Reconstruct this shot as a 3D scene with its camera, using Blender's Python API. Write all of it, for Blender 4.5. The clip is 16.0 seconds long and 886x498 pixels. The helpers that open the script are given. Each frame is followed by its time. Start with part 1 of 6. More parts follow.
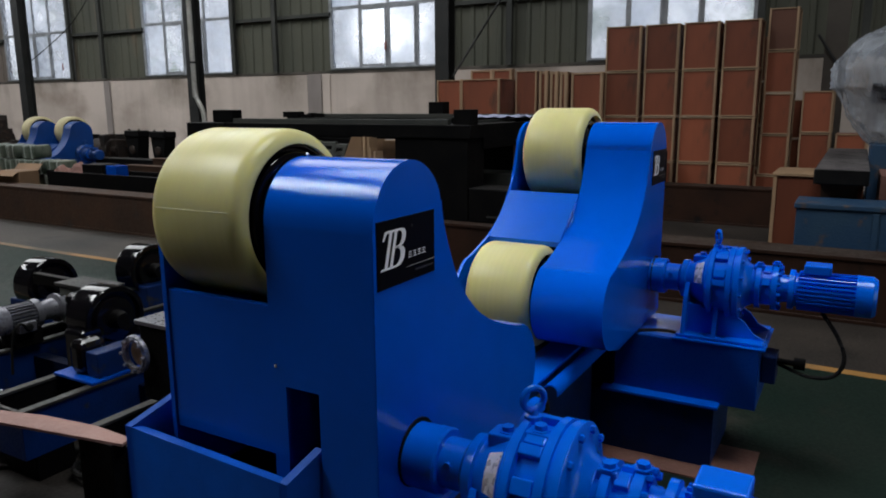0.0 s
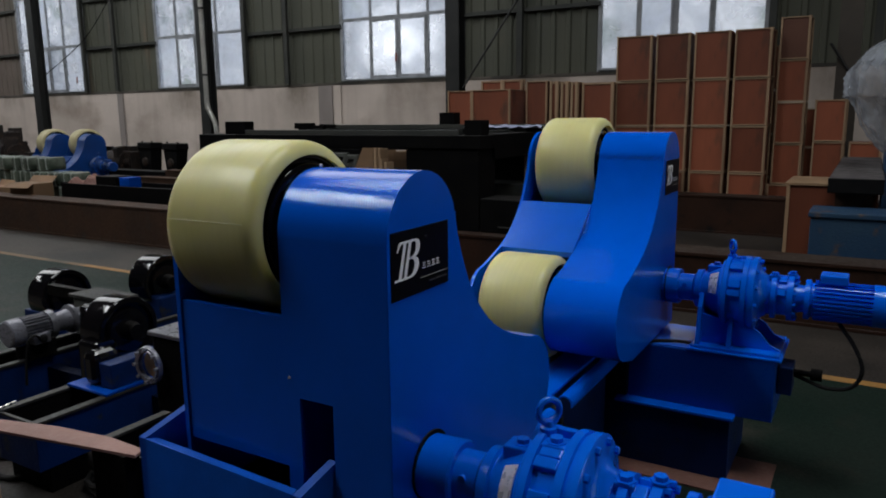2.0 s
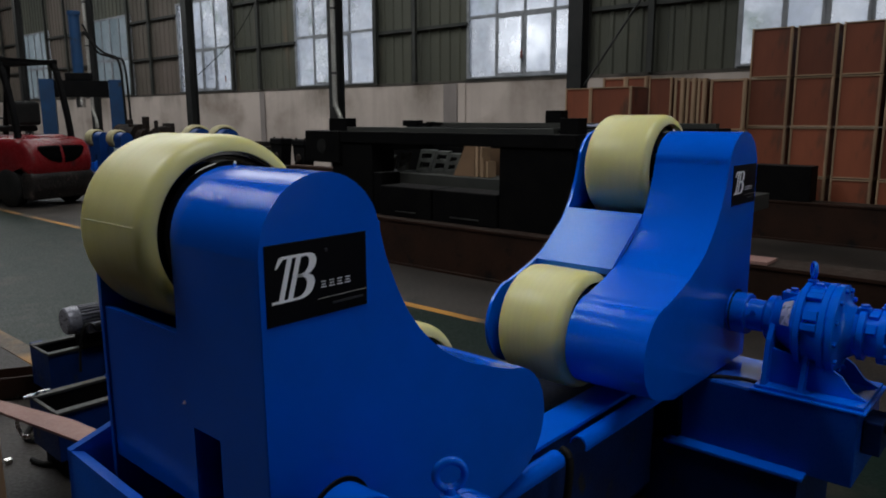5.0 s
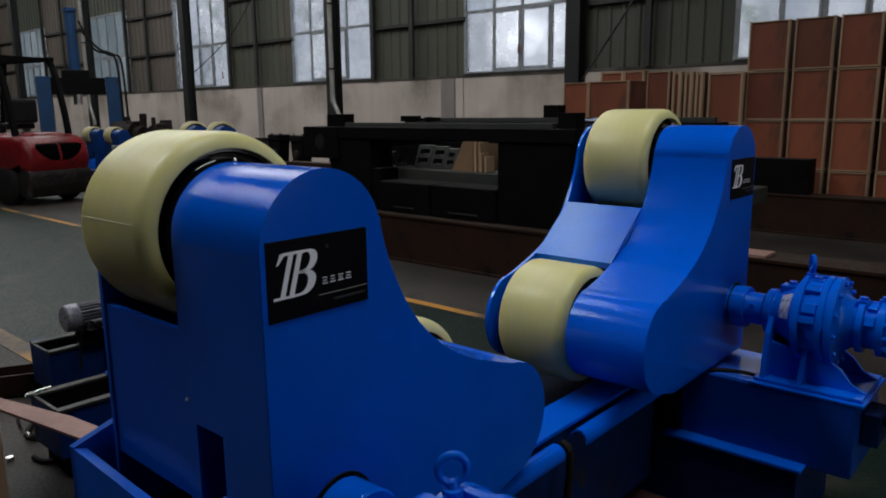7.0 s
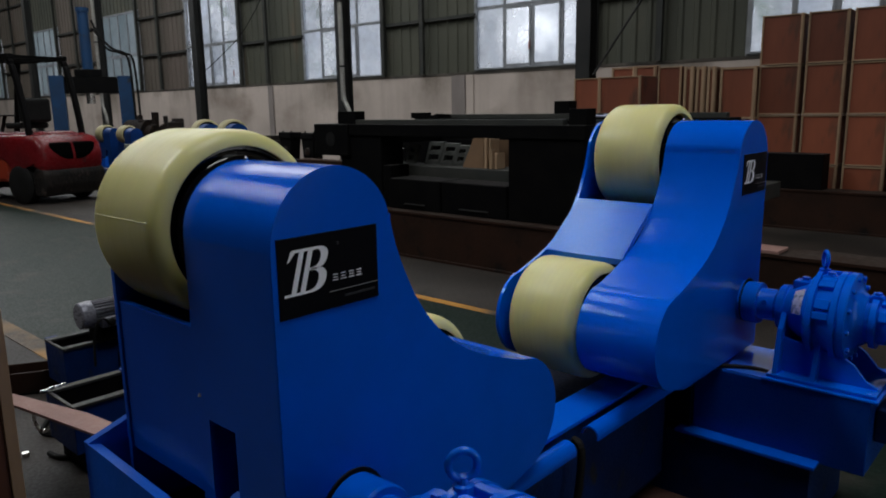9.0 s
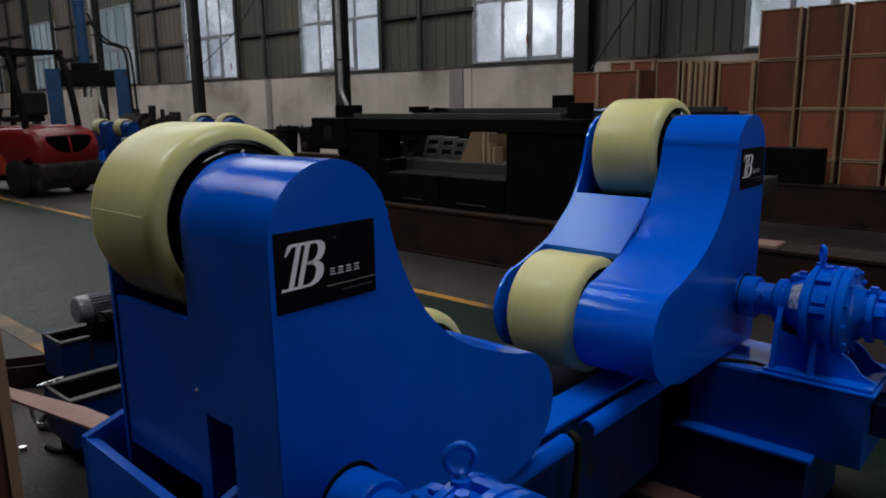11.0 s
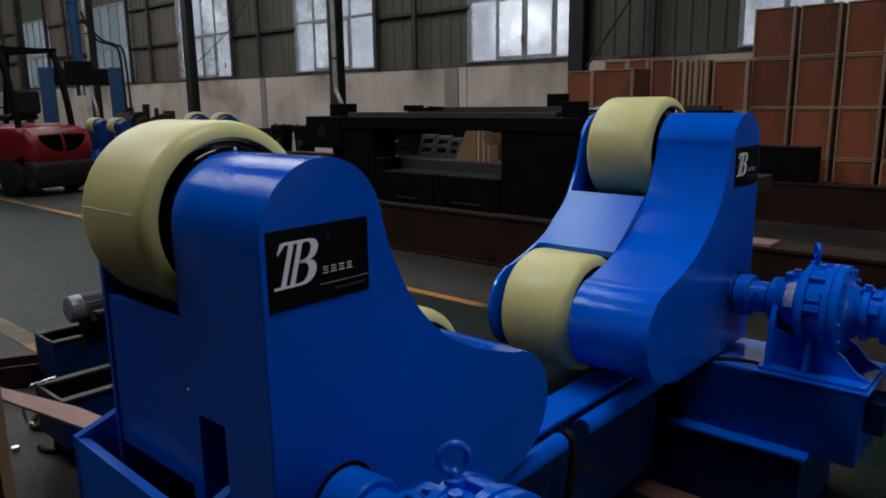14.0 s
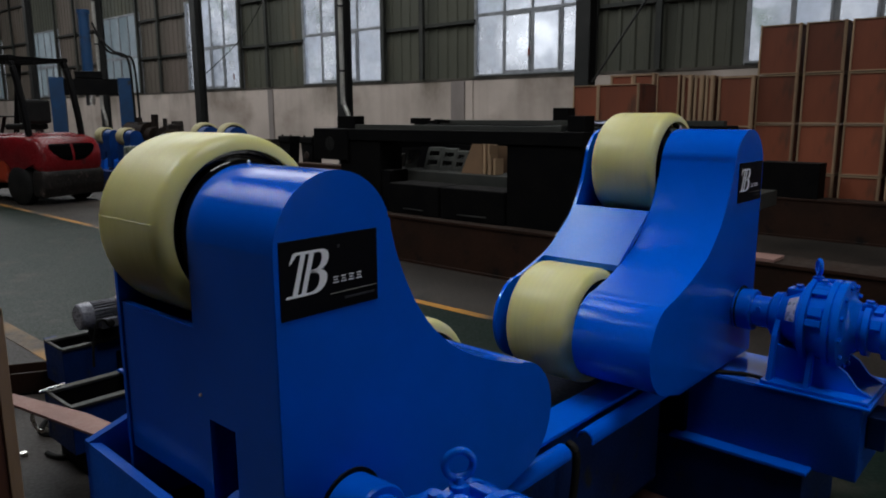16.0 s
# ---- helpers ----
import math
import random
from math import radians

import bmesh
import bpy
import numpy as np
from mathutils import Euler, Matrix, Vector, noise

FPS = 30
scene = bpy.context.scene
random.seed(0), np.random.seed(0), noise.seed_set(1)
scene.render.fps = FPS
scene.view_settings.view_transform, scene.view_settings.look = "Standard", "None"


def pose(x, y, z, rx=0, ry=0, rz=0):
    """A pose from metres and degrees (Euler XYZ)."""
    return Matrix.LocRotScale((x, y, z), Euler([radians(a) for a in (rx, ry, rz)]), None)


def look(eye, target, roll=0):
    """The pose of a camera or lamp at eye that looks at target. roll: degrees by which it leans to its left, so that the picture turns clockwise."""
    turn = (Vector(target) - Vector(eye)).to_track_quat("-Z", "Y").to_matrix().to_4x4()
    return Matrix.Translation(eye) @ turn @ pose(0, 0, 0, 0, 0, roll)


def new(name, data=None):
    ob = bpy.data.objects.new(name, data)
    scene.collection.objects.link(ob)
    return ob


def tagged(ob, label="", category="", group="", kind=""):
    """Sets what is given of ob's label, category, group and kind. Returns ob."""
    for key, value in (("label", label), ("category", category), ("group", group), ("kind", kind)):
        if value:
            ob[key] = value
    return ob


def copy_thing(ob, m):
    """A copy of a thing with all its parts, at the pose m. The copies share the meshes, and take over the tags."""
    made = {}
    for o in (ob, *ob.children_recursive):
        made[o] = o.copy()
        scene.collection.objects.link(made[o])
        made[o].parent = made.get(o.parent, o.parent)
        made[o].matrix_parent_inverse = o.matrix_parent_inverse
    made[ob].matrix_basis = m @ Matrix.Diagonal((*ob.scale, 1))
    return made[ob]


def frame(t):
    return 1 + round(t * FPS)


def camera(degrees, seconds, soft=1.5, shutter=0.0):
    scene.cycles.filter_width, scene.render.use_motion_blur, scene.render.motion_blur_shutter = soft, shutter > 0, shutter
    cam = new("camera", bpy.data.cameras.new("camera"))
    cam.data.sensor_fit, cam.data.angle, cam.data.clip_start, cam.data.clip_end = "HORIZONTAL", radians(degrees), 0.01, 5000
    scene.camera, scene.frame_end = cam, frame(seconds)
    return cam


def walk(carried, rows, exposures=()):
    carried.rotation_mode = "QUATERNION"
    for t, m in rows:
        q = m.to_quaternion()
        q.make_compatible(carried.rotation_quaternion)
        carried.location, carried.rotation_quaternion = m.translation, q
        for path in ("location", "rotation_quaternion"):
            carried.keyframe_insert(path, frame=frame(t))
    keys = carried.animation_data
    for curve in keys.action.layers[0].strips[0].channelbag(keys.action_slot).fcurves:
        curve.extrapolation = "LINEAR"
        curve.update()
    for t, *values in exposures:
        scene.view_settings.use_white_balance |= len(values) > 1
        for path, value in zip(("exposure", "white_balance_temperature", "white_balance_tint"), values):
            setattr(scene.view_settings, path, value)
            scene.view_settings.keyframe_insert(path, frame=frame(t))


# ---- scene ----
cam = camera(62.9, 16.0, soft=1.9, shutter=0.9)
PATH = [
    (0, (0.797, -1.251, 1.446), (-0.171, 0.455, 1.057), -0.3),
    (0.5, (0.786, -1.25, 1.444), (-0.173, 0.462, 1.058), -0.1),
    (1, (0.791, -1.252, 1.447), (-0.19, 0.452, 1.083), -0.5),
    (1.5, (0.788, -1.247, 1.446), (-0.207, 0.45, 1.081), -0.8),
    (2, (0.788, -1.25, 1.446), (-0.208, 0.447, 1.085), -0.6),
    (2.5, (0.783, -1.245, 1.446), (-0.213, 0.449, 1.076), -0.5),
    (3, (0.786, -1.233, 1.445), (-0.254, 0.43, 1.05), -1.0),
    (3.3, (0.794, -1.17, 1.442), (-0.285, 0.459, 1.022), -2.2),
    (3.5, (0.806, -1.083, 1.438), (-0.378, 0.482, 1.054), -0.8),
    (4, (0.878, -0.887, 1.442), (-0.454, 0.57, 1.122), 1.0),
    (4.3, (0.926, -0.822, 1.433), (-0.43, 0.617, 1.126), 1.26),
    (4.5, (0.943, -0.8, 1.429), (-0.384, 0.657, 1.09), 1.4),
    (5, (0.982, -0.782, 1.43), (-0.321, 0.692, 1.069), -0.2),
    (7.5, (0.982, -0.788, 1.431), (-0.317, 0.685, 1.055), -0.6),
    (8, (0.982, -0.788, 1.43), (-0.323, 0.679, 1.051), -0.7),
    (8.5, (0.982, -0.786, 1.431), (-0.323, 0.681, 1.051), -0.7),
    (9, (0.985, -0.788, 1.431), (-0.335, 0.665, 1.049), -0.9),
    (11.5, (0.983, -0.785, 1.431), (-0.329, 0.67, 1.032), -0.8),
    (12, (0.981, -0.781, 1.429), (-0.337, 0.67, 1.034), -1.0),
    (12.5, (0.978, -0.779, 1.43), (-0.33, 0.679, 1.026), -0.9),
    (13, (0.983, -0.781, 1.432), (-0.335, 0.67, 1.036), -1.1),
    (13.5, (0.98, -0.781, 1.431), (-0.33, 0.676, 1.032), -1.0),
    (14, (0.981, -0.779, 1.428), (-0.322, 0.684, 1.027), -0.8),
    (14.5, (0.989, -0.794, 1.417), (-0.337, 0.657, 1.051), -1.1),
    (15, (0.997, -0.8, 1.432), (-0.314, 0.661, 1.049), -0.5),
    (15.5, (1.0, -0.807, 1.436), (-0.323, 0.646, 1.06), -0.3),
    (16, (1.001, -0.808, 1.434), (-0.316, 0.651, 1.066), -0.3),
]
walk(cam, [(t, look(eye, target, roll)) for t, eye, target, roll in PATH], [(0, 0.03), (0.5, -0.26), (1, -0.31), (2.5, -0.33), (3.2, -0.4), (4.2, -0.41), (5, -0.46), (16, -0.45)])

# ---- world and light ----
world = bpy.data.worlds.new("world")
scene.world = world
world.use_nodes = True
wn = world.node_tree.nodes
sky = wn.new("ShaderNodeTexSky")
sky.sky_type = "NISHITA"
sky.sun_disc = False
sky.sun_elevation, sky.sun_rotation = radians(38), radians(20)
wn["Background"].inputs["Strength"].default_value = 0.06
world.node_tree.links.new(sky.outputs["Color"], wn["Background"].inputs["Color"])

SUN = bpy.data.lights.new("sun", "SUN")
SUN.energy, SUN.angle, SUN.color = 0.6, radians(12), (1.0, 0.97, 0.93)
new("sun", SUN).matrix_basis = look((0, 0, 0), (0.25, -0.75, -0.62))


def panel_lamp(name, m, sx, sy, power, colour):
    data = bpy.data.lights.new(name, "AREA")
    data.shape, data.size, data.size_y, data.energy, data.color = "RECTANGLE", sx, sy, power, colour
    new(name, data).matrix_basis = m


DAY = (0.95, 0.98, 1.0)
# unseen roof lights; the last two are fills for gear motors and wall
SKYLIGHTS = [(-17.0, -0.6, 1.0, 4.4, 140), (-10.9, -1.3, 0.9, 4.0, 150), (-6.0, -2.7, 1.0, 3.0, 400), (-4.6, 1.4, 0.9, 2.6, 95), (1.8, 1.0, 3.2, 3.0, 335), (-21.5, 6.3, 33.0, 5.0, 1850)]
for x, y, sx, sy, watts in SKYLIGHTS:
    panel_lamp("skylight_lamp", pose(x, y, 7.94), sx, sy, watts, DAY)
# unseen fill lamp, added to brighten the faces turned east
panel_lamp("gate_lamp", pose(11.95, 3.5, 2.6, 90, 0, 90), 9.0, 4.6, 150, DAY)

# ---- materials ----


def material(name, build):
    mat = bpy.data.materials.new(name)
    mat.use_nodes = True
    nodes, links = mat.node_tree.nodes, mat.node_tree.links
    build(nodes, links, nodes["Principled BSDF"])
    return mat


def mixed(nodes, links, fac, a, b):
    ramp = nodes.new("ShaderNodeMix")
    ramp.data_type = "RGBA"
    links.new(fac, ramp.inputs["Factor"])
    for value, slot in ((a, 6), (b, 7)):
        if isinstance(value, tuple):
            ramp.inputs[slot].default_value = (*value, 1)
        else:
            links.new(value, ramp.inputs[slot])
    return ramp.outputs[2]


def noise_fac(nodes, links, scale, lo=0.35, hi=0.65, detail=4.0, stretch=(1, 1, 1), seed=0.0):
    coords = nodes.new("ShaderNodeTexCoord")
    mapping = nodes.new("ShaderNodeMapping")
    mapping.inputs["Scale"].default_value = stretch
    mapping.inputs["Location"].default_value = (seed, seed * 1.7, seed * 0.6)
    links.new(coords.outputs["Object"], mapping.inputs["Vector"])
    tex = nodes.new("ShaderNodeTexNoise")
    tex.inputs["Scale"].default_value, tex.inputs["Detail"].default_value = scale, detail
    links.new(mapping.outputs["Vector"], tex.inputs["Vector"])
    ramp = nodes.new("ShaderNodeMapRange")
    ramp.inputs["From Min"].default_value, ramp.inputs["From Max"].default_value = lo, hi
    links.new(tex.outputs["Fac"], ramp.inputs["Value"])
    return ramp.outputs["Result"]


def bumped(nodes, links, bsdf, fac, strength, distance=0.01):
    bump = nodes.new("ShaderNodeBump")
    bump.inputs["Strength"].default_value, bump.inputs["Distance"].default_value = strength, distance
    links.new(fac, bump.inputs["Height"])
    links.new(bump.outputs["Normal"], bsdf.inputs["Normal"])


def surface(name, a, b, scale=6.0, rough=(0.5, 0.7), metal=0.0, bump=0.15, grain=60.0, stretch=(1, 1, 1), spot=None, vary=0.0, lo=0.35, hi=0.65, coat=0.0, spec=0.3, dust=None, sheen=None):
    """Two colours mixed by stains of one size, relief by grain of another, an optional third colour in sparse spots and
    a paler one on level faces, for dust and the light they catch.
    """

    def build(nodes, links, bsdf):
        stain = noise_fac(nodes, links, scale, lo, hi, 5.0, stretch)
        fine = noise_fac(nodes, links, grain, 0.3, 0.7, 3.0, stretch, 3.0)
        colour = mixed(nodes, links, stain, a, b)
        if spot:
            colour = mixed(nodes, links, noise_fac(nodes, links, scale * 2.3, spot[3], spot[3] + 0.12, 6.0, stretch, 9.0), colour, spot[:3])
        if dust:
            normal = nodes.new("ShaderNodeNewGeometry")
            split = nodes.new("ShaderNodeSeparateXYZ")
            links.new(normal.outputs["Normal"], split.inputs["Vector"])
            level = nodes.new("ShaderNodeMapRange")
            level.inputs["From Min"].default_value, level.inputs["From Max"].default_value = 0.75, 0.98
            links.new(split.outputs["Z"], level.inputs["Value"])
            film = nodes.new("ShaderNodeMath")
            film.operation = "MULTIPLY"
            links.new(level.outputs["Result"], film.inputs[0])
            links.new(noise_fac(nodes, links, scale * 1.6, 0.2, 0.6, 5.0, stretch, 7.0), film.inputs[1])
            colour = mixed(nodes, links, film.outputs[0], colour, dust)
        if vary:
            info = nodes.new("ShaderNodeObjectInfo")
            shade = nodes.new("ShaderNodeMapRange")
            shade.inputs["To Min"].default_value, shade.inputs["To Max"].default_value = 1 - vary, 1 + vary
            links.new(info.outputs["Random"], shade.inputs["Value"])
            hsv = nodes.new("ShaderNodeHueSaturation")
            links.new(shade.outputs["Result"], hsv.inputs["Value"])
            links.new(colour, hsv.inputs["Color"])
            colour = hsv.outputs["Color"]
        links.new(colour, bsdf.inputs["Base Color"])
        span = nodes.new("ShaderNodeMapRange")
        span.inputs["To Min"].default_value, span.inputs["To Max"].default_value = rough
        links.new(fine, span.inputs["Value"])
        links.new(span.outputs["Result"], bsdf.inputs["Roughness"])
        bsdf.inputs["Metallic"].default_value = metal
        bsdf.inputs["Coat Weight"].default_value = coat
        bsdf.inputs["Specular IOR Level"].default_value = spec
        if sheen:
            bsdf.inputs["Specular Tint"].default_value = (*sheen, 1)
        bumped(nodes, links, bsdf, fine, bump)

    return material(name, build)


BLUE = surface("blue_machine_paint", (0.0, 0.108, 0.71), (0.0, 0.094, 0.61), 3.0, (0.08, 0.15), bump=0.05, grain=320, spec=0.38, sheen=(0.6, 0.92, 1.0))
BLUE_SATIN = surface("satin_blue_panel_paint", (0.0, 0.108, 0.66), (0.004, 0.1, 0.58), 5.0, (0.2, 0.28), bump=0.008, grain=200, spec=0.48, sheen=(0.6, 0.92, 1.0))
# darker copy of the blue: dust plus the weaker light far off
BLUE_DIMMED = surface("dimmed_dusty_blue_paint", (0.003, 0.040, 0.19), (0.005, 0.03, 0.13), 4.0, (0.3, 0.5), bump=0.08, grain=120, spec=0.2)
BLUE_CAST = surface("blue_painted_casting", (0.0, 0.124, 0.76), (0.0, 0.108, 0.66), 9.0, (0.12, 0.24), bump=0.04, grain=260, spec=0.4, sheen=(0.7, 0.95, 1.0))
BLUE_POLISHED = surface("glossy_blue_sheen_paint", (0.02, 0.13, 0.66), (0.03, 0.12, 0.56), 4.0, (0.14, 0.22), bump=0.01, grain=200, spec=0.95)
TRAY_BLUE = surface("scuffed_blue_tray_paint", (0.0, 0.125, 0.7), (0.003, 0.1, 0.56), 6.0, (0.45, 0.6), bump=0.06, grain=140, spec=0.2, spot=(0.02, 0.12, 0.5, 0.66))
# whitened metal: the sky's reflection is put into its colour
FOIL = surface("bright_foil", (0.95, 0.93, 0.9), (0.8, 0.78, 0.75), 30.0, (0.22, 0.36), metal=0.55, bump=0.05, spec=0.5)
CRATE_PLY = surface("dark_brown_plywood", (0.115, 0.047, 0.029), (0.078, 0.033, 0.021), 1.6, (0.5, 0.65), bump=0.08, grain=50, stretch=(1, 1, 0.3))
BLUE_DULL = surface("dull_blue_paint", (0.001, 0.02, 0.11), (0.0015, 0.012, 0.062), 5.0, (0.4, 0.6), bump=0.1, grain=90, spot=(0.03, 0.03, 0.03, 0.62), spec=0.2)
# near-black blue, mostly for shade put into inner and lower parts
BLUE_DARK = surface("near_black_blue_paint", (0.001, 0.006, 0.028), (0.001, 0.004, 0.018), 5.0, (0.5, 0.7), bump=0.1, spec=0.1)
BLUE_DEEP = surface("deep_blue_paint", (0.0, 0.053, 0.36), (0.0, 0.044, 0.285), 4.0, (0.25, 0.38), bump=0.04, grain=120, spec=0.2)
BLUE_OLD = surface("faded_blue_steel", (0.012, 0.04, 0.09), (0.02, 0.05, 0.09), 4.0, (0.5, 0.7), bump=0.15, spot=(0.09, 0.06, 0.05, 0.6))


def tyre_build(nodes, links, bsdf):
    """Cast polyurethane: cloudy colour, fine turning marks round the tread."""
    cloud = noise_fac(nodes, links, 4.0, 0.35, 0.65, 5.0)
    turned = noise_fac(nodes, links, 3.0, 0.3, 0.7, 6.0, (22.0, 0.5, 0.5), 2.0)
    smear = noise_fac(nodes, links, 5.0, 0.54, 0.7, 5.0, (2.0, 0.6, 0.6), 6.0)
    base = mixed(nodes, links, cloud, (0.7, 0.66, 0.325), (0.63, 0.585, 0.245))
    tone = nodes.new("ShaderNodeMapRange")
    tone.inputs["To Min"].default_value, tone.inputs["To Max"].default_value = 0.0, 0.45
    links.new(turned, tone.inputs["Value"])
    base = mixed(nodes, links, tone.outputs["Result"], base, (0.58, 0.55, 0.25))
    dust = nodes.new("ShaderNodeMapRange")
    dust.inputs["To Min"].default_value, dust.inputs["To Max"].default_value = 0.0, 0.22
    links.new(smear, dust.inputs["Value"])
    links.new(mixed(nodes, links, dust.outputs["Result"], base, (0.62, 0.58, 0.40)), bsdf.inputs["Base Color"])
    span = nodes.new("ShaderNodeMapRange")
    span.inputs["To Min"].default_value, span.inputs["To Max"].default_value = 0.3, 0.42
    links.new(turned, span.inputs["Value"])
    links.new(span.outputs["Result"], bsdf.inputs["Roughness"])
    bsdf.inputs["Specular IOR Level"].default_value = 0.38
    bsdf.inputs["Subsurface Weight"].default_value = 0.5
    bsdf.inputs["Subsurface Radius"].default_value = (1.0, 0.85, 0.3)
    bsdf.inputs["Subsurface Scale"].default_value = 0.045
    bumped(nodes, links, bsdf, turned, 0.01, 0.004)


TYRE = material("cream_polyurethane", tyre_build)
TYRE_DIMMED = surface("dimmed_dusty_cream_tyre", (0.42, 0.37, 0.2), (0.3, 0.26, 0.15), 6.0, (0.5, 0.7), bump=0.08)
SEAM = surface("pale_mould_line", (0.75, 0.74, 0.52), (0.7, 0.7, 0.5))
BLACK = surface("black_gloss_paint", (0.003, 0.003, 0.004), (0.006, 0.005, 0.006), 6.0, (0.05, 0.1), bump=0.012, spec=0.45)
# near-black that stands in for the shade of a deep hole
HOLE_BLACK = surface("hole_shade_black", (0.0008, 0.0008, 0.0009), (0.0014, 0.0013, 0.0013), 5.0, (0.8, 0.9), bump=0.05, spec=0.02)
BLACK_DULL = surface("black_steel", (0.0022, 0.0022, 0.0026), (0.0045, 0.0042, 0.0042), 5.0, (0.5, 0.7), bump=0.08, spot=(0.012, 0.0105, 0.01, 0.66), spec=0.06, dust=(0.034, 0.032, 0.031))
RUBBER = surface("black_rubber", (0.006, 0.006, 0.006), (0.012, 0.0115, 0.011), 8.0, (0.6, 0.8), spec=0.15)
PLATE_BLACK = surface("black_plate", (0.002, 0.002, 0.004), (0.003, 0.003, 0.005), 6.0, (0.3, 0.38), bump=0.01, spec=0.1)
WHITE = surface("white_print", (0.92, 0.92, 0.95), (0.88, 0.88, 0.92), 6.0, (0.4, 0.5), bump=0.0)
GREY_PRINT = surface("grey_print", (0.03, 0.03, 0.035), (0.022, 0.022, 0.027), 6.0, (0.4, 0.5), bump=0.0)
SILVER = surface("bright_metal", (0.72, 0.7, 0.66), (0.6, 0.58, 0.55), 20.0, (0.2, 0.35), metal=1.0, bump=0.05)
ALU_PALE = surface("pale_grey_motor_paint", (0.24, 0.24, 0.275), (0.17, 0.17, 0.195), 9.0, (0.22, 0.36), metal=0.3, bump=0.06)
ALU = surface("grey_cast_metal", (0.14, 0.14, 0.16), (0.2, 0.2, 0.225), 8.0, (0.25, 0.4), metal=0.5, bump=0.05)
BRASS = surface("rusty_flange", (0.3, 0.17, 0.08), (0.4, 0.36, 0.3), 16.0, (0.4, 0.6), metal=0.6)
CONCRETE = surface("dusty_concrete", (0.042, 0.033, 0.027), (0.012, 0.0102, 0.0088), 1.3, (0.5, 0.7), bump=0.1, grain=60, spot=(0.014, 0.012, 0.01, 0.58), spec=0.3, lo=0.3, hi=0.7)
GREEN_FLOOR = surface("green_floor_paint", (0.0048, 0.0145, 0.0102), (0.0135, 0.0205, 0.0155), 1.5, (0.4, 0.6), bump=0.04, grain=70, spot=(0.03, 0.03, 0.024, 0.57), spec=0.13, lo=0.3, hi=0.7)
LINE = surface("orange_line_paint", (0.42, 0.19, 0.025), (0.14, 0.095, 0.055), 0.45, (0.5, 0.7), bump=0.1, spot=(0.06, 0.05, 0.04, 0.5))


def plaster_build(nodes, links, bsdf):
    """Old whitewash with rubbed grey patches, run marks and brown stains."""
    patch = noise_fac(nodes, links, 0.55, 0.38, 0.62, 6.0)
    runs = noise_fac(nodes, links, 1.5, 0.5, 0.72, 6.0, (1.6, 1.0, 0.12), 4.0)
    brown = noise_fac(nodes, links, 0.8, 0.52, 0.7, 7.0, (0.7, 1.0, 1.3), 8.0)
    # damp stains that hang below the ledge here and there
    coords, height, hang, damp = (nodes.new("ShaderNode" + k) for k in ("TexCoord", "SeparateXYZ", "MapRange", "Math"))
    links.new(coords.outputs["Object"], height.inputs["Vector"])
    hang.inputs["From Min"].default_value, hang.inputs["From Max"].default_value = 1.35, 2.1
    links.new(height.outputs["Z"], hang.inputs["Value"])
    damp.operation = "MULTIPLY"
    links.new(hang.outputs["Result"], damp.inputs[0])
    links.new(noise_fac(nodes, links, 0.75, 0.46, 0.62, 7.0, (1.0, 1.0, 0.5), 21.0), damp.inputs[1])
    fine = noise_fac(nodes, links, 14.0, 0.3, 0.7, 5.0, (1, 1, 0.6), 1.0)
    colour = mixed(nodes, links, patch, (0.58, 0.495, 0.44), (0.43, 0.365, 0.32))
    for fac, tint, most in ((runs, (0.34, 0.28, 0.245), 0.55), (brown, (0.25, 0.19, 0.15), 0.7), (damp.outputs[0], (0.15, 0.125, 0.095), 0.85), (fine, (0.5, 0.43, 0.38), 0.25)):
        amount = nodes.new("ShaderNodeMapRange")
        amount.inputs["To Min"].default_value, amount.inputs["To Max"].default_value = 0.0, most
        links.new(fac, amount.inputs["Value"])
        colour = mixed(nodes, links, amount.outputs["Result"], colour, tint)
    links.new(colour, bsdf.inputs["Base Color"])
    bsdf.inputs["Roughness"].default_value = 0.85
    bsdf.inputs["Specular IOR Level"].default_value = 0.2
    bumped(nodes, links, bsdf, fine, 0.3)


PLASTER = material("stained_whitewash", plaster_build)
SHEET_BROWN = surface("browner_steel_sheet", (0.14, 0.112, 0.094), (0.10, 0.088, 0.07), 0.8, (0.5, 0.65), bump=0.05, stretch=(1, 1, 0.25), spot=(0.11, 0.085, 0.06, 0.62))
GRIME = surface("grimy_ledge", (0.10, 0.085, 0.07), (0.045, 0.04, 0.034), 2.2, (0.7, 0.9), bump=0.3, grain=20)
PILASTER = surface("mauve_grey_render", (0.3, 0.26, 0.245), (0.23, 0.2, 0.185), 1.2, (0.75, 0.9), bump=0.2, grain=14, stretch=(1, 1, 0.4))
SHEET = surface("green_steel_sheet", (0.09, 0.09, 0.066), (0.064, 0.067, 0.052), 0.8, (0.5, 0.65), bump=0.05, stretch=(1, 1, 0.25), spot=(0.125, 0.1, 0.07, 0.62))
GREEN_STEEL = surface("dark_green_steel", (0.028, 0.031, 0.028), (0.042, 0.042, 0.037), 3.0, (0.5, 0.7), bump=0.1)
COLUMN = surface("dark_column_steel", (0.012, 0.013, 0.013), (0.02, 0.02, 0.019), 3.0, (0.45, 0.6), bump=0.1)
COLUMN_BROWN = surface("lighter_brown_column_paint", (0.075, 0.062, 0.05), (0.045, 0.038, 0.032), 2.0, (0.6, 0.8), bump=0.1)
PIPE = surface("pale_pipe", (0.42, 0.41, 0.38), (0.3, 0.29, 0.26), 4.0, (0.25, 0.4), metal=0.5)
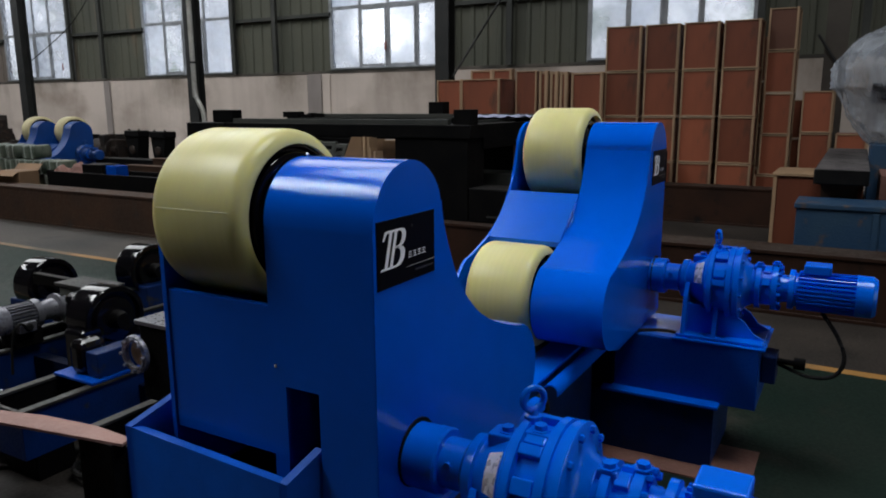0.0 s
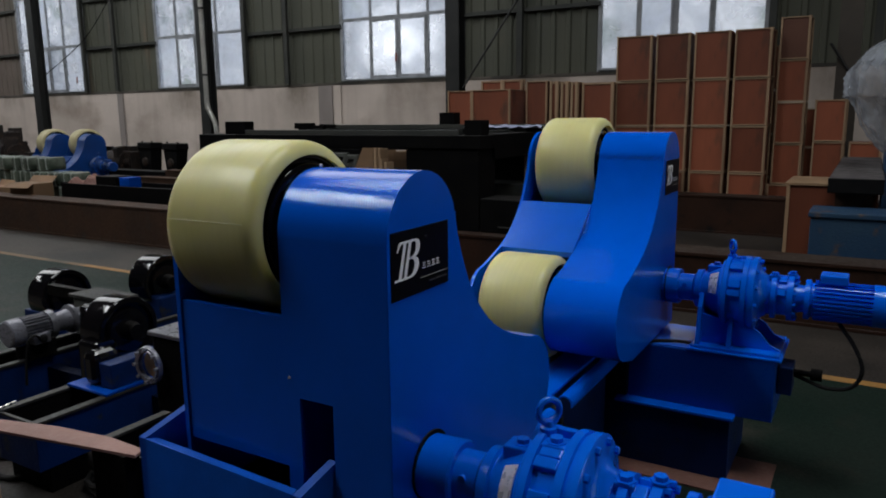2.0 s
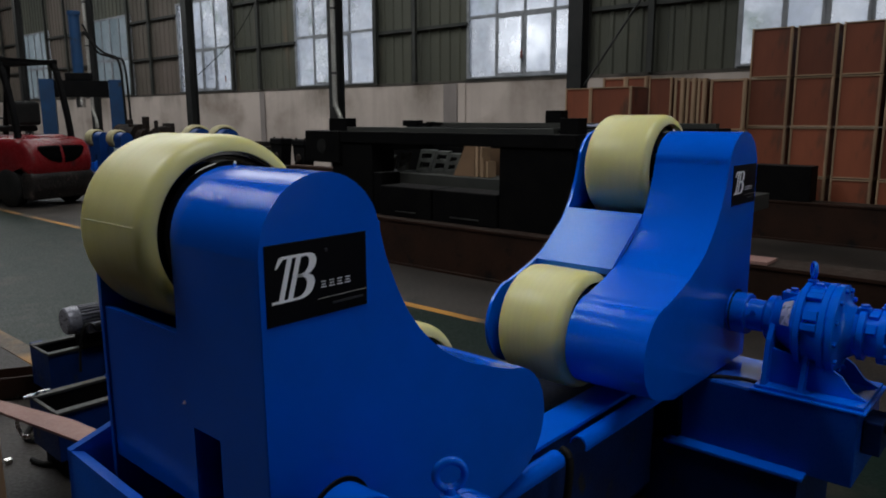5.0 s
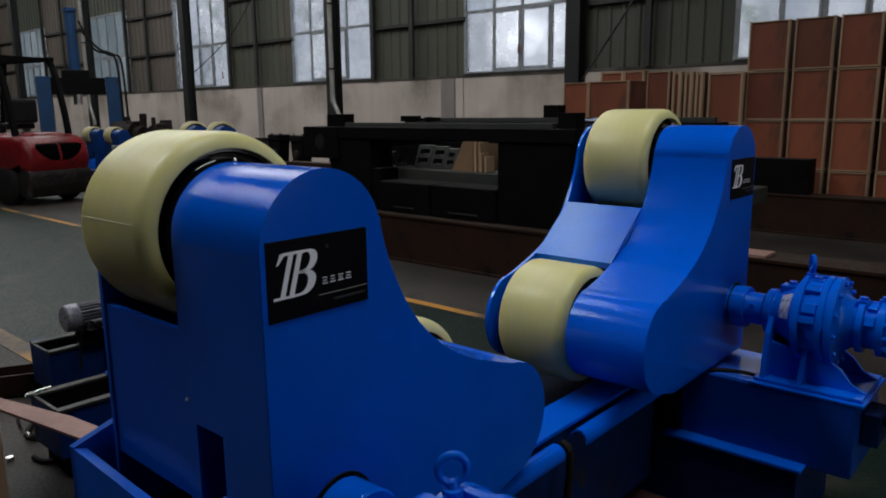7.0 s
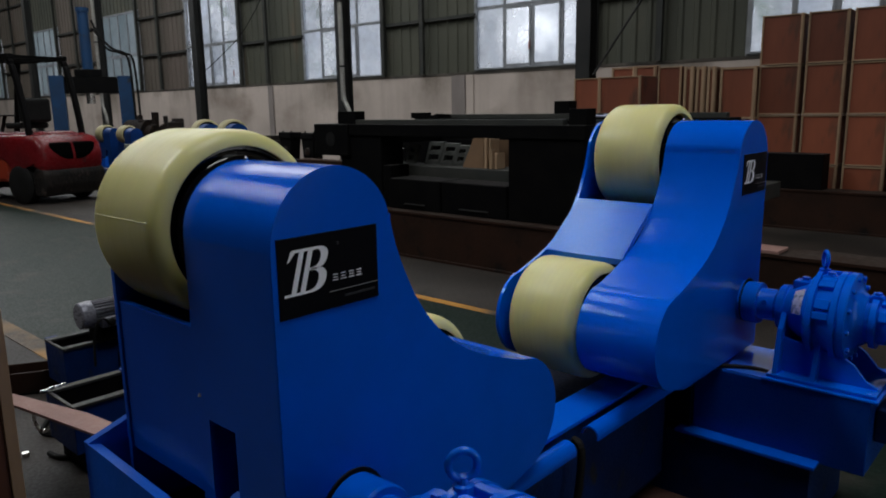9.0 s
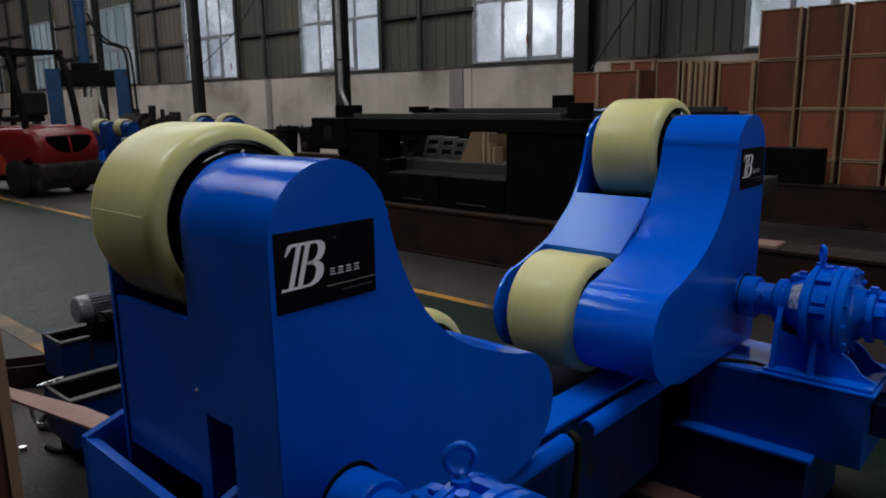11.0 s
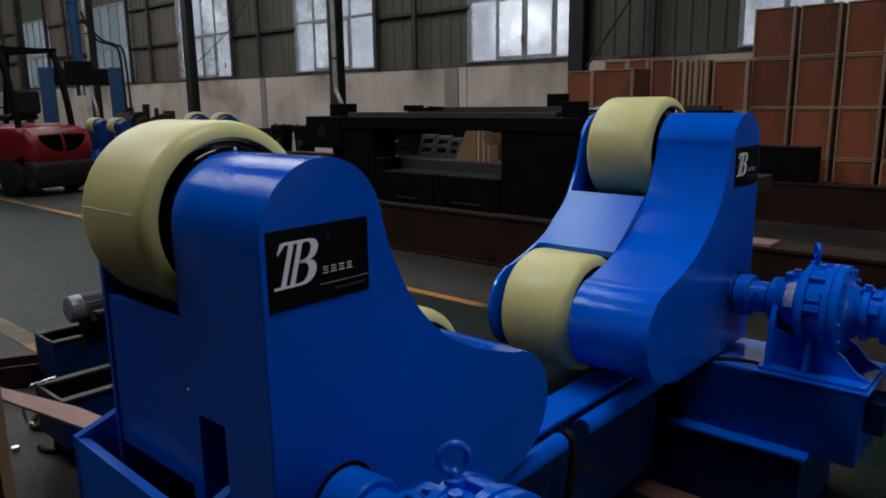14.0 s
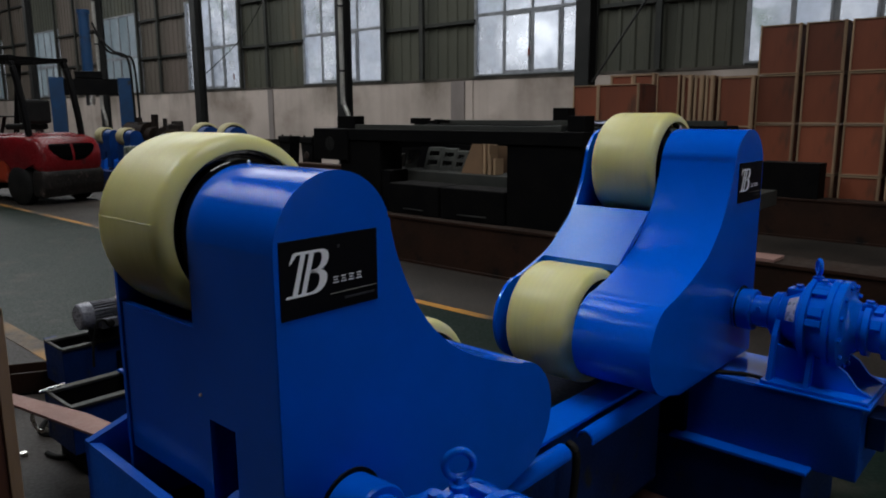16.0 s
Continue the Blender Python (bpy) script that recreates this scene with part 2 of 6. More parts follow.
ALU_FRAME = surface("window_frame_metal", (0.3, 0.31, 0.33), (0.2, 0.21, 0.22), 5.0, (0.4, 0.6), metal=0.2)
PLY = surface("red_brown_plywood", (0.228, 0.064, 0.031), (0.14, 0.043, 0.023), 2.2, (0.45, 0.6), bump=0.08, grain=50, stretch=(1, 1, 0.25), vary=0.42, spot=(0.085, 0.04, 0.024, 0.58))
TIMBER = surface("pale_timber", (0.32, 0.205, 0.12), (0.22, 0.14, 0.08), 3.0, (0.55, 0.75), bump=0.15, grain=45, stretch=(1, 1, 0.3), vary=0.14)
BATTEN = surface("pinkish_crate_batten", (0.37, 0.245, 0.15), (0.25, 0.165, 0.1), 3.0, (0.55, 0.75), bump=0.15, grain=45, stretch=(1, 1, 0.3), vary=0.22)
PALE_PINK = surface("pale_pink_plank", (0.33, 0.19, 0.16), (0.25, 0.14, 0.118), 5.0, (0.5, 0.7), bump=0.12, spot=(0.25, 0.13, 0.1, 0.66))
PALE_TOP_BAR = surface("pale_topped_black_bar", (0.004, 0.004, 0.0045), (0.008, 0.0075, 0.0075), 5.0, (0.5, 0.7), bump=0.08, spec=0.1, dust=(0.11, 0.1, 0.1))
PINK_WOOD = surface("pinkish_board", (0.175, 0.087, 0.067), (0.13, 0.062, 0.05), 4.0, (0.55, 0.75), bump=0.12, vary=0.1)
RUST = surface("rusty_brown_beam", (0.05, 0.026, 0.016), (0.034, 0.02, 0.014), 2.5, (0.55, 0.75), bump=0.2, grain=30, spot=(0.03, 0.025, 0.022, 0.6), spec=0.2)
RUST_DARK = surface("dark_rusty_steel", (0.032, 0.0145, 0.009), (0.019, 0.010, 0.007), 2.5, (0.5, 0.7), bump=0.1, grain=30, spot=(0.007, 0.006, 0.006, 0.6), spec=0.12, dust=(0.045, 0.034, 0.028))
RED = surface("red_forklift_paint", (0.17, 0.008, 0.011), (0.09, 0.008, 0.010), 2.6, (0.16, 0.36), bump=0.05, spot=(0.04, 0.018, 0.018, 0.64))
ORANGE = surface("orange_forklift_paint", (0.30, 0.036, 0.014), (0.25, 0.03, 0.014), 2.0, (0.3, 0.45), bump=0.05, spot=(0.35, 0.2, 0.16, 0.66))
WORN_EDGE = surface("worn_dusty_steel", (0.044, 0.042, 0.04), (0.022, 0.021, 0.0205), 9.0, (0.45, 0.65), metal=0.2, bump=0.1, spot=(0.03, 0.03, 0.035, 0.58))
PALE_FILM = surface("pale_film", (0.5, 0.52, 0.7), (0.42, 0.45, 0.62), 8.0, (0.15, 0.3), bump=0.1, spec=0.5)
CARD = surface("cardboard", (0.21, 0.125, 0.07), (0.165, 0.1, 0.058), 3.0, (0.7, 0.85), vary=0.2)
GREEN_CARTON = surface("pale_green_wrap", (0.1, 0.115, 0.09), (0.03, 0.042, 0.03), 9.0, (0.35, 0.6), bump=0.3, vary=0.2)
# unseen walls and roof, kept dark to bounce less light
DARK_SHEET = surface("dark_sheet", (0.03, 0.03, 0.03), (0.04, 0.04, 0.038), 1.0, (0.6, 0.8))
CEILING = surface("roof_sheet", (0.05, 0.05, 0.05), (0.04, 0.04, 0.042), 1.0, (0.5, 0.7))


def glass_build(nodes, links, bsdf, tint=(0.85, 0.9, 1.0, 1), low=0.1, high=0.4):
    out = nodes["Material Output"]
    clear, milk, mix, gloss, top = (nodes.new("ShaderNode" + k) for k in ("BsdfTransparent", "BsdfTranslucent", "MixShader", "BsdfGlossy", "MixShader"))
    milk.inputs["Color"].default_value = tint
    gloss.inputs["Roughness"].default_value = 0.1
    fac = noise_fac(nodes, links, 3.0, 0.3, 0.75, 6.0)
    span = nodes.new("ShaderNodeMapRange")
    span.inputs["To Min"].default_value, span.inputs["To Max"].default_value = low, high
    links.new(fac, span.inputs["Value"])
    info = nodes.new("ShaderNodeObjectInfo")
    soil = nodes.new("ShaderNodeMath")
    soil.operation = "MULTIPLY_ADD"
    soil.inputs[1].default_value = 0.28
    links.new(info.outputs["Random"], soil.inputs[0])
    links.new(span.outputs["Result"], soil.inputs[2])
    links.new(soil.outputs[0], mix.inputs["Fac"])
    links.new(clear.outputs[0], mix.inputs[1])
    links.new(milk.outputs[0], mix.inputs[2])
    top.inputs["Fac"].default_value = 0.05
    links.new(mix.outputs[0], top.inputs[1])
    links.new(gloss.outputs[0], top.inputs[2])
    links.new(top.outputs[0], out.inputs["Surface"])


GLASS = material("dusty_window_glass", glass_build)
GLASS_OLD = material("grimy_window_glass", lambda n, l, p: glass_build(n, l, p, (0.42, 0.48, 0.5, 1), 0.5, 0.75))


def film_build(nodes, links, bsdf):
    bsdf.inputs["Base Color"].default_value = (0.34, 0.365, 0.41, 1)
    bsdf.inputs["Roughness"].default_value = 0.16
    span = nodes.new("ShaderNodeMapRange")
    span.inputs["To Min"].default_value, span.inputs["To Max"].default_value = 0.3, 0.75
    links.new(noise_fac(nodes, links, 5.0, 0.35, 0.7, 5.0, (1, 1, 0.25), 2.0), span.inputs["Value"])
    links.new(span.outputs["Result"], bsdf.inputs["Alpha"])
    bumped(nodes, links, bsdf, noise_fac(nodes, links, 13.0, 0.3, 0.7, 6.0, (1, 1, 0.3)), 0.6, 0.05)


FILM = material("clear_plastic_film", film_build)


def outdoors_build(nodes, links, bsdf):
    out = nodes["Material Output"]
    glow = nodes.new("ShaderNodeEmission")
    leaf = noise_fac(nodes, links, 1.6, 0.50, 0.60, 9.0)
    wide = noise_fac(nodes, links, 0.25, 0.42, 0.62, 3.0, (1, 1, 1), 5.0)
    both = nodes.new("ShaderNodeMath")
    both.operation = "MULTIPLY"
    links.new(leaf, both.inputs[0])
    links.new(wide, both.inputs[1])
    links.new(mixed(nodes, links, both.outputs[0], (0.84, 0.89, 0.98), (0.30, 0.38, 0.32)), glow.inputs["Color"])
    bright = nodes.new("ShaderNodeMapRange")
    bright.inputs["To Min"].default_value, bright.inputs["To Max"].default_value = 0.66, 1.5
    links.new(noise_fac(nodes, links, 0.55, 0.4, 0.72, 4.0, (1, 1, 1), 12.0), bright.inputs["Value"])
    coords = nodes.new("ShaderNodeTexCoord")
    shift = nodes.new("ShaderNodeMapping")
    shift.inputs["Location"].default_value = (12.7 * 0.55, -19.0 * 0.55, -3.9 * 0.7)
    shift.inputs["Scale"].default_value = (0.55, 0.55, 0.7)
    links.new(coords.outputs["Object"], shift.inputs["Vector"])
    break_in_cloud = nodes.new("ShaderNodeTexGradient")
    break_in_cloud.gradient_type = "SPHERICAL"
    links.new(shift.outputs["Vector"], break_in_cloud.inputs["Vector"])
    total = nodes.new("ShaderNodeMath")
    total.operation = "MULTIPLY_ADD"
    total.inputs[1].default_value = 2.4
    links.new(break_in_cloud.outputs["Fac"], total.inputs[0])
    links.new(bright.outputs["Result"], total.inputs[2])
    links.new(total.outputs[0], glow.inputs["Strength"])
    links.new(glow.outputs[0], out.inputs["Surface"])


OUTDOORS = material("hazy_daylight", outdoors_build)

# ---- building helpers ----


def box(bm, x0, x1, y0, y1, z0, z1, bevel=0.0, turn=None):
    made = bmesh.ops.create_cube(bm, size=1.0)["verts"]
    m = Matrix.Translation(((x0 + x1) / 2, (y0 + y1) / 2, (z0 + z1) / 2)) @ Matrix.Diagonal((x1 - x0, y1 - y0, z1 - z0, 1))
    bmesh.ops.transform(bm, matrix=(turn @ m) if turn else m, verts=made)
    if bevel:
        edges = list({e for v in made for e in v.link_edges})
        bmesh.ops.bevel(bm, geom=edges, offset=bevel, segments=2, affect="EDGES", profile=0.5)


def prism(bm, points, x0, x1, axis="x"):
    """A solid with the outline points (two coordinates each), from x0 to x1 along an axis."""
    spin = {"x": lambda a, u, v: (a, u, v), "y": lambda a, u, v: (u, a, v), "z": lambda a, u, v: (u, v, a)}[axis]
    rings = [[bm.verts.new(spin(a, u, v)) for u, v in points] for a in (x0, x1)]
    n = len(points)
    bm.faces.new(rings[0])
    bm.faces.new(rings[1][::-1])
    for i in range(n):
        bm.faces.new((rings[0][i], rings[1][i], rings[1][(i + 1) % n], rings[0][(i + 1) % n]))


def lathe(bm, profile, centre, axis="x", segs=48):
    """A closed body of turning: profile rows are (place along the axis, radius)."""
    cx, cy, cz = centre
    rings = []
    for a, r in profile:
        ring = []
        for i in range(segs):
            u, v = r * math.cos(2 * math.pi * i / segs), r * math.sin(2 * math.pi * i / segs)
            ring.append(bm.verts.new({"x": (cx + a, cy + u, cz + v), "y": (cx + v, cy + a, cz + u), "z": (cx + u, cy + v, cz + a)}[axis]))
        rings.append(ring)
    for lower, upper in zip(rings, rings[1:]):
        for i in range(segs):
            bm.faces.new((lower[i], lower[(i + 1) % segs], upper[(i + 1) % segs], upper[i]))
    if profile[0][1] > 1e-5:
        bm.faces.new(rings[0][::-1])
        bm.faces.new(rings[-1])


def ring_lathe(bm, profile, centre, axis="x", segs=64):
    """As lathe(), for a ring: the profile closes on itself."""
    cx, cy, cz = centre
    rings = []
    for a, r in profile:
        rings.append([])
        for i in range(segs):
            u, v = r * math.cos(2 * math.pi * i / segs), r * math.sin(2 * math.pi * i / segs)
            rings[-1].append(bm.verts.new({"x": (cx + a, cy + u, cz + v), "y": (cx + v, cy + a, cz + u), "z": (cx + u, cy + v, cz + a)}[axis]))
    for k in range(len(rings)):
        lower, upper = rings[k], rings[(k + 1) % len(rings)]
        for i in range(segs):
            bm.faces.new((lower[i], lower[(i + 1) % segs], upper[(i + 1) % segs], upper[i]))


def tube(bm, points, radius, sides=8):
    points = [Vector(p) for p in points]
    rings = []
    for i, p in enumerate(points):
        way = (points[min(i + 1, len(points) - 1)] - points[max(i - 1, 0)]).normalized()
        side = way.cross(Vector((0, 0, 1)) if abs(way.z) < 0.9 else Vector((0, 1, 0))).normalized()
        up = side.cross(way)
        rings.append([bm.verts.new(p + radius * (side * math.cos(a) + up * math.sin(a))) for a in (2 * math.pi * k / sides for k in range(sides))])
    for lower, upper in zip(rings, rings[1:]):
        for k in range(sides):
            bm.faces.new((lower[k], lower[(k + 1) % sides], upper[(k + 1) % sides], upper[k]))
    bm.faces.new(rings[0][::-1])
    bm.faces.new(rings[-1])


def curve_points(knots, steps=6):
    """A smooth line through the knots."""
    knots = [Vector(k) for k in knots]
    out = []
    for i in range(len(knots) - 1):
        a, b, c, d = knots[max(i - 1, 0)], knots[i], knots[i + 1], knots[min(i + 2, len(knots) - 1)]
        for s in range(steps):
            t = s / steps
            out.append(0.5 * (2 * b + (c - a) * t + (2 * a - 5 * b + 4 * c - d) * t * t + (3 * b - a - 3 * c + d) * t ** 3))
    return out + [knots[-1]]


def mesh_of(name, bm, mat, smooth=False):
    bmesh.ops.recalc_face_normals(bm, faces=bm.faces)
    data = bpy.data.meshes.new(name)
    bm.to_mesh(data)
    bm.free()
    data.materials.append(mat)
    if smooth:
        data.polygons.foreach_set("use_smooth", [True] * len(data.polygons))
        data.set_sharp_from_angle(angle=radians(38))
    return data


def thing(name, m, label, category, group="", kind=""):
    ob = new(name)
    ob.matrix_basis = m
    ob.empty_display_size = 0.1
    return tagged(ob, label, category, group, kind)


def part(name, bm, mat, parent, label="", smooth=False):
    ob = new(name, mesh_of(name, bm, mat, smooth))
    ob.parent = parent
    return tagged(ob, label) if label else ob


def solid(name, bm, mat, label, category="", group="", kind="", smooth=False, m=None):
    ob = new(name, mesh_of(name, bm, mat, smooth))
    if m:
        ob.matrix_basis = m
    return tagged(ob, label, category, group, kind)


def boxed(*sizes, bevel=0.0):
    bm = bmesh.new()
    for size in sizes:
        box(bm, *size, bevel=bevel)
    return bm


def lathed(profile, centre, axis="x", segs=48):
    bm = bmesh.new()
    lathe(bm, profile, centre, axis, segs)
    return bm


def piped(points, radius, sides=8):
    bm = bmesh.new()
    tube(bm, points, radius, sides)
    return bm

# ---- the hall ----
WALL_Y, SILL, HEAD = 11.55, 2.19, 4.95
WEST, EAST, SOUTH, ROOF = -46.0, 12.0, -13.0, 8.0
WINDOWS = [(-41.2, -38.4), (-34.5, -31.6), (-27.4, -24.45), (-21.22, -18.15), (-15.16, -12.08), (-9.21, -6.36), (-3.49, -0.78), (2.42, 5.5)]
MULLIONS = (0.245, 0.473, 0.702)

solid("floor", boxed((WEST, EAST, SOUTH, WALL_Y, -0.2, 0.0)), CONCRETE, "dusty grey-brown concrete workshop floor", kind="structure")
solid("painted_aisle", boxed((WEST, EAST, 0.785, 3.06, 0.0, 0.004)), GREEN_FLOOR, "worn green-painted aisle on the concrete floor", kind="structure")
solid("floor_line_1", boxed((WEST, EAST, 3.06, 3.14, 0.0, 0.005)), LINE, "worn orange-yellow line along the green aisle", kind="structure")
solid("floor_line_2", boxed((WEST, EAST, 0.66, 0.785, 0.0, 0.005)), LINE, "worn orange-yellow line along the green aisle", kind="structure")

plinth = boxed((WEST, EAST, WALL_Y, WALL_Y + 0.28, 0.0, SILL - 0.06))
solid("wall_north", plinth, PLASTER, "stained whitewashed masonry wall below the windows", kind="structure")
bm = boxed((WEST, EAST, WALL_Y - 0.012, WALL_Y + 0.28, SILL - 0.06, SILL - 0.002), bevel=0.006)
solid("wall_cap", bm, GRIME, "grimy dark ledge along the masonry wall", kind="structure")
for number, (x0, x1, proud, mat) in enumerate(((-9.85, -9.46, 0.06, PILASTER), (-9.458, -9.24, 0.03, PLASTER), (-16.81, -16.59, 0.05, PILASTER)), 1):
    solid(f"wall_pilaster_{number}", boxed((x0, x1, WALL_Y - proud, WALL_Y - 0.002, 0.0, SILL - 0.065), bevel=0.01), mat, "mauve-grey rendered pilaster in the whitewashed wall", kind="structure")


def ribbed(bm, x0, x1, z0, z1, y):
    """Trapezoid-ribbed sheet facing the hall."""
    pitch, points, x = 0.29, [], x0
    while x < x1 - 1e-6:
        for dx, dy in ((0.0, 0.0), (0.17, 0.0), (0.195, -0.03), (0.265, -0.03)):
            if x + dx <= x1:
                points.append((x + dx, y + dy))
        x += pitch
    points.append((x1, y))
    low = [bm.verts.new((px, py, z0)) for px, py in points] + [bm.verts.new((x1, y + 0.06, z0)), bm.verts.new((x0, y + 0.06, z0))]
    high = [bm.verts.new((v.co.x, v.co.y, z1)) for v in low]
    for i in range(len(low)):
        j = (i + 1) % len(low)
        bm.faces.new((low[i], low[j], high[j], high[i]))


edges = [WEST] + [x for pair in WINDOWS for x in pair] + [EAST]
for number, (a, b) in enumerate(zip(edges[0::2], edges[1::2]), 1):
    bm = bmesh.new()
    ribbed(bm, a, b, SILL, ROOF, WALL_Y + 0.1)
    sheet = solid(f"wall_sheet_{number}", bm, SHEET_BROWN if b < -21.0 else SHEET, "grey-green ribbed steel sheet wall above the masonry", kind="structure")
    for z in (3.36, 4.6, 6.2):
        part("girt", boxed((a, b, WALL_Y - 0.02, WALL_Y + 0.068, z - 0.035, z + 0.035)), GREEN_STEEL, sheet)
    part("wall_post", boxed((a + 0.04, a + 0.15, WALL_Y - 0.10, WALL_Y - 0.022, SILL, ROOF)), GREEN_STEEL, sheet)
    mid = (a + b) / 2 - 0.06
    part("wall_post", boxed((mid - 0.05, mid + 0.05, WALL_Y - 0.10, WALL_Y - 0.022, SILL, ROOF)), GREEN_STEEL, sheet)
    part("post_edge", boxed((mid - 0.058, mid - 0.051, WALL_Y - 0.102, WALL_Y - 0.03, SILL, ROOF)), WORN_EDGE, sheet, "pale worn edge of the wall post")
for number, (a, b) in enumerate(WINDOWS, 1):
    bm = bmesh.new()
    ribbed(bm, a, b, HEAD, ROOF, WALL_Y + 0.1)
    solid(f"wall_head_{number}", bm, SHEET, "grey-green ribbed steel sheet above a window", kind="structure")

backdrop = boxed((WEST - 20, EAST + 20, 19.0, 19.1, -1.0, 16.0))
solid("backdrop", backdrop, OUTDOORS, "pale hazy daylight with blurred foliage outside", kind="structure")


def window(number, x0, x1):
    """Four bays with a transom; the two middle bays have opening sashes below it."""
    bm = bmesh.new()
    y0, y1 = WALL_Y + 0.02, WALL_Y + 0.08
    span = 3.08 if x1 - x0 > 2.75 else x1 - x0
    bars = [x0 + f * span for f in MULLIONS]
    for x in (x0, x1):
        box(bm, x - 0.035, x + 0.035, y0, y1, SILL, HEAD)
    for z in (SILL + 0.03, 3.47, HEAD - 0.035):
        box(bm, x0 + 0.035, x1 - 0.035, y0 + 0.003, y1 - 0.003, z - 0.03, z + 0.03)
    for x in bars:
        box(bm, x - 0.026, x + 0.026, y0 + 0.006, y1 - 0.006, SILL + 0.06, HEAD - 0.07)
    frame_ob = solid(f"window_{number}", bm, ALU_FRAME, "tall grey metal window with dusty milky panes", kind="structure")
    lines = [x0 + 0.035] + bars + [x1 - 0.035]
    for i, (a, b) in enumerate(zip(lines, lines[1:])):
        for z0, z1 in ((SILL + 0.06, 3.44), (3.5, HEAD - 0.07)):
            ob = part("pane", boxed((a, b, y0 + 0.026, y0 + 0.032, z0, z1)), GLASS_OLD if number < 4 else GLASS, frame_ob)
            ob.visible_shadow = False
        if i in (1, 2):
            inner, outer = (a + 0.026, b - 0.026)
            sash = boxed((inner, inner + 0.04, y0 - 0.014, y0 + 0.004, SILL + 0.065, 3.435), (outer - 0.04, outer, y0 - 0.014, y0 + 0.004, SILL + 0.065, 3.435), (inner + 0.04, outer - 0.04, y0 - 0.013, y0 + 0.003, SILL + 0.066, SILL + 0.115), (inner + 0.04, outer - 0.04, y0 - 0.013, y0 + 0.003, 3.39, 3.434))
            part("sash", sash, ALU_FRAME, frame_ob, "opening sash frame")
    part("window_sill", boxed((x0, x1, WALL_Y - 0.03, WALL_Y + 0.018, SILL, SILL + 0.025)), GREEN_STEEL, frame_ob)


for number, (a, b) in enumerate(WINDOWS, 1):
    window(number, a, b)

solid("wall_west", boxed((WEST - 0.2, WEST, SOUTH, WALL_Y, 0, ROOF)), PLASTER, "stained pale end wall of the hall", kind="structure")
# opening made up for the east fill lamp
bm = boxed((EAST, EAST + 0.2, SOUTH, -1.0, 0, ROOF), (EAST, EAST + 0.2, 8.0, WALL_Y, 0, ROOF), (EAST, EAST + 0.2, -1.0, 8.0, 4.9, ROOF))
solid("wall_east", bm, DARK_SHEET, "unseen sheet end wall, its wide opening made for the east fill lamp", kind="structure")
solid("wall_south", boxed((WEST, EAST, SOUTH - 0.2, SOUTH, 0, ROOF)), DARK_SHEET, "dark sheet wall closing the unseen south side", kind="structure")

solid("ceiling", boxed((WEST, EAST, SOUTH, WALL_Y + 0.2, ROOF, ROOF + 0.1)), CEILING, "grey sheet roof with milky skylight strips", kind="structure")
for number, (x, y, sx, sy, _) in enumerate(SKYLIGHTS, 1):
    bm = boxed((x - sx / 2, x + sx / 2, y - sy / 2, y + sy / 2, ROOF - 0.045, ROOF - 0.002))
    solid(f"skylight_{number}", bm, WHITE, "milky plastic strip above an unseen roof lamp", kind="structure")


def column(x, piped_side, mat):
    """Steel H column; some carry a pale conduit."""
    post = thing("steel_column", pose(x, 9.55, 0), "dark steel H-section column of the hall", "column", "hall columns")
    part("flange", boxed((-0.128, 0.128, -0.112, -0.098, 0, ROOF)), mat, post)
    part("flange", boxed((-0.128, 0.128, 0.098, 0.112, 0, ROOF)), mat, post)
    part("web", boxed((-0.006, 0.006, -0.098, 0.098, 0.03, ROOF)), mat, post)
    part("base_plate", boxed((-0.22, 0.22, -0.2, 0.2, 0, 0.03)), mat, post)
    if piped_side:
        knots = [(0.36, -0.17, 1.1), (0.34, -0.17, 1.28), (0.29, -0.17, 1.42), (0.17, -0.17, 1.62), (0.135, -0.17, 1.78), (0.13, -0.17, 2.2), (0.13, -0.17, ROOF)]
        part("conduit", piped(curve_points(knots, 5), 0.05, 12), PIPE, post, "pale metal conduit clipped to the column", smooth=True)
        for z in (2.3, 3.6, 4.9):
            part("pipe_clip", boxed((0.07, 0.19, -0.225, -0.114, z, z + 0.04)), mat, post)


for k in range(-5, 3):
    column(-5.275 + (5.875 if k < 1 else 5.73) * k, k in (-1, -3), COLUMN if k < 1 else COLUMN_BROWN)

# ---- welding rotator: two wheel heads on one base ----
UPPER, LOWER, WHEEL_R = (0.015, 1.2), (0.572, 0.678), 0.199
TOP_R, TOE_R = 0.137, 0.152


def head_outline():
    """Side outline of a wheel head: front edge, round top, hollow back, round toe."""
    points = [(-0.122, 0.5)]
    points += [(UPPER[0] - TOP_R * math.cos(a), UPPER[1] + TOP_R * math.sin(a)) for a in (math.pi * i / 22 for i in range(0, 21))]
    hollow = curve_points([(0.146, 1.237, 0), (0.162, 1.176, 0), (0.187, 1.115, 0), (0.222, 1.05, 0), (0.272, 0.988, 0), (0.34, 0.93, 0), (0.43, 0.882, 0), (0.53, 0.845, 0), (0.605, 0.822, 0)], 3)
    points += [(p.x, p.y) for p in hollow]
    points += [(LOWER[0] + TOE_R * math.cos(a), LOWER[1] + TOE_R * math.sin(a)) for a in (math.radians(d) for d in range(70, -86, -8))]
    return points + [(0.5, 0.5)]


OUTLINE = head_outline()


def tyre_ring(x0, x1, r, inner):
    f = 0.034
    side = [(x0, inner), (x0, r - f)] + [(x0 + f - f * math.cos(a), r - f + f * math.sin(a)) for a in (radians(d) for d in (22, 45, 67, 90))]
    other = [(x1 - (a - x0), q) for a, q in reversed(side)]
    return side + other


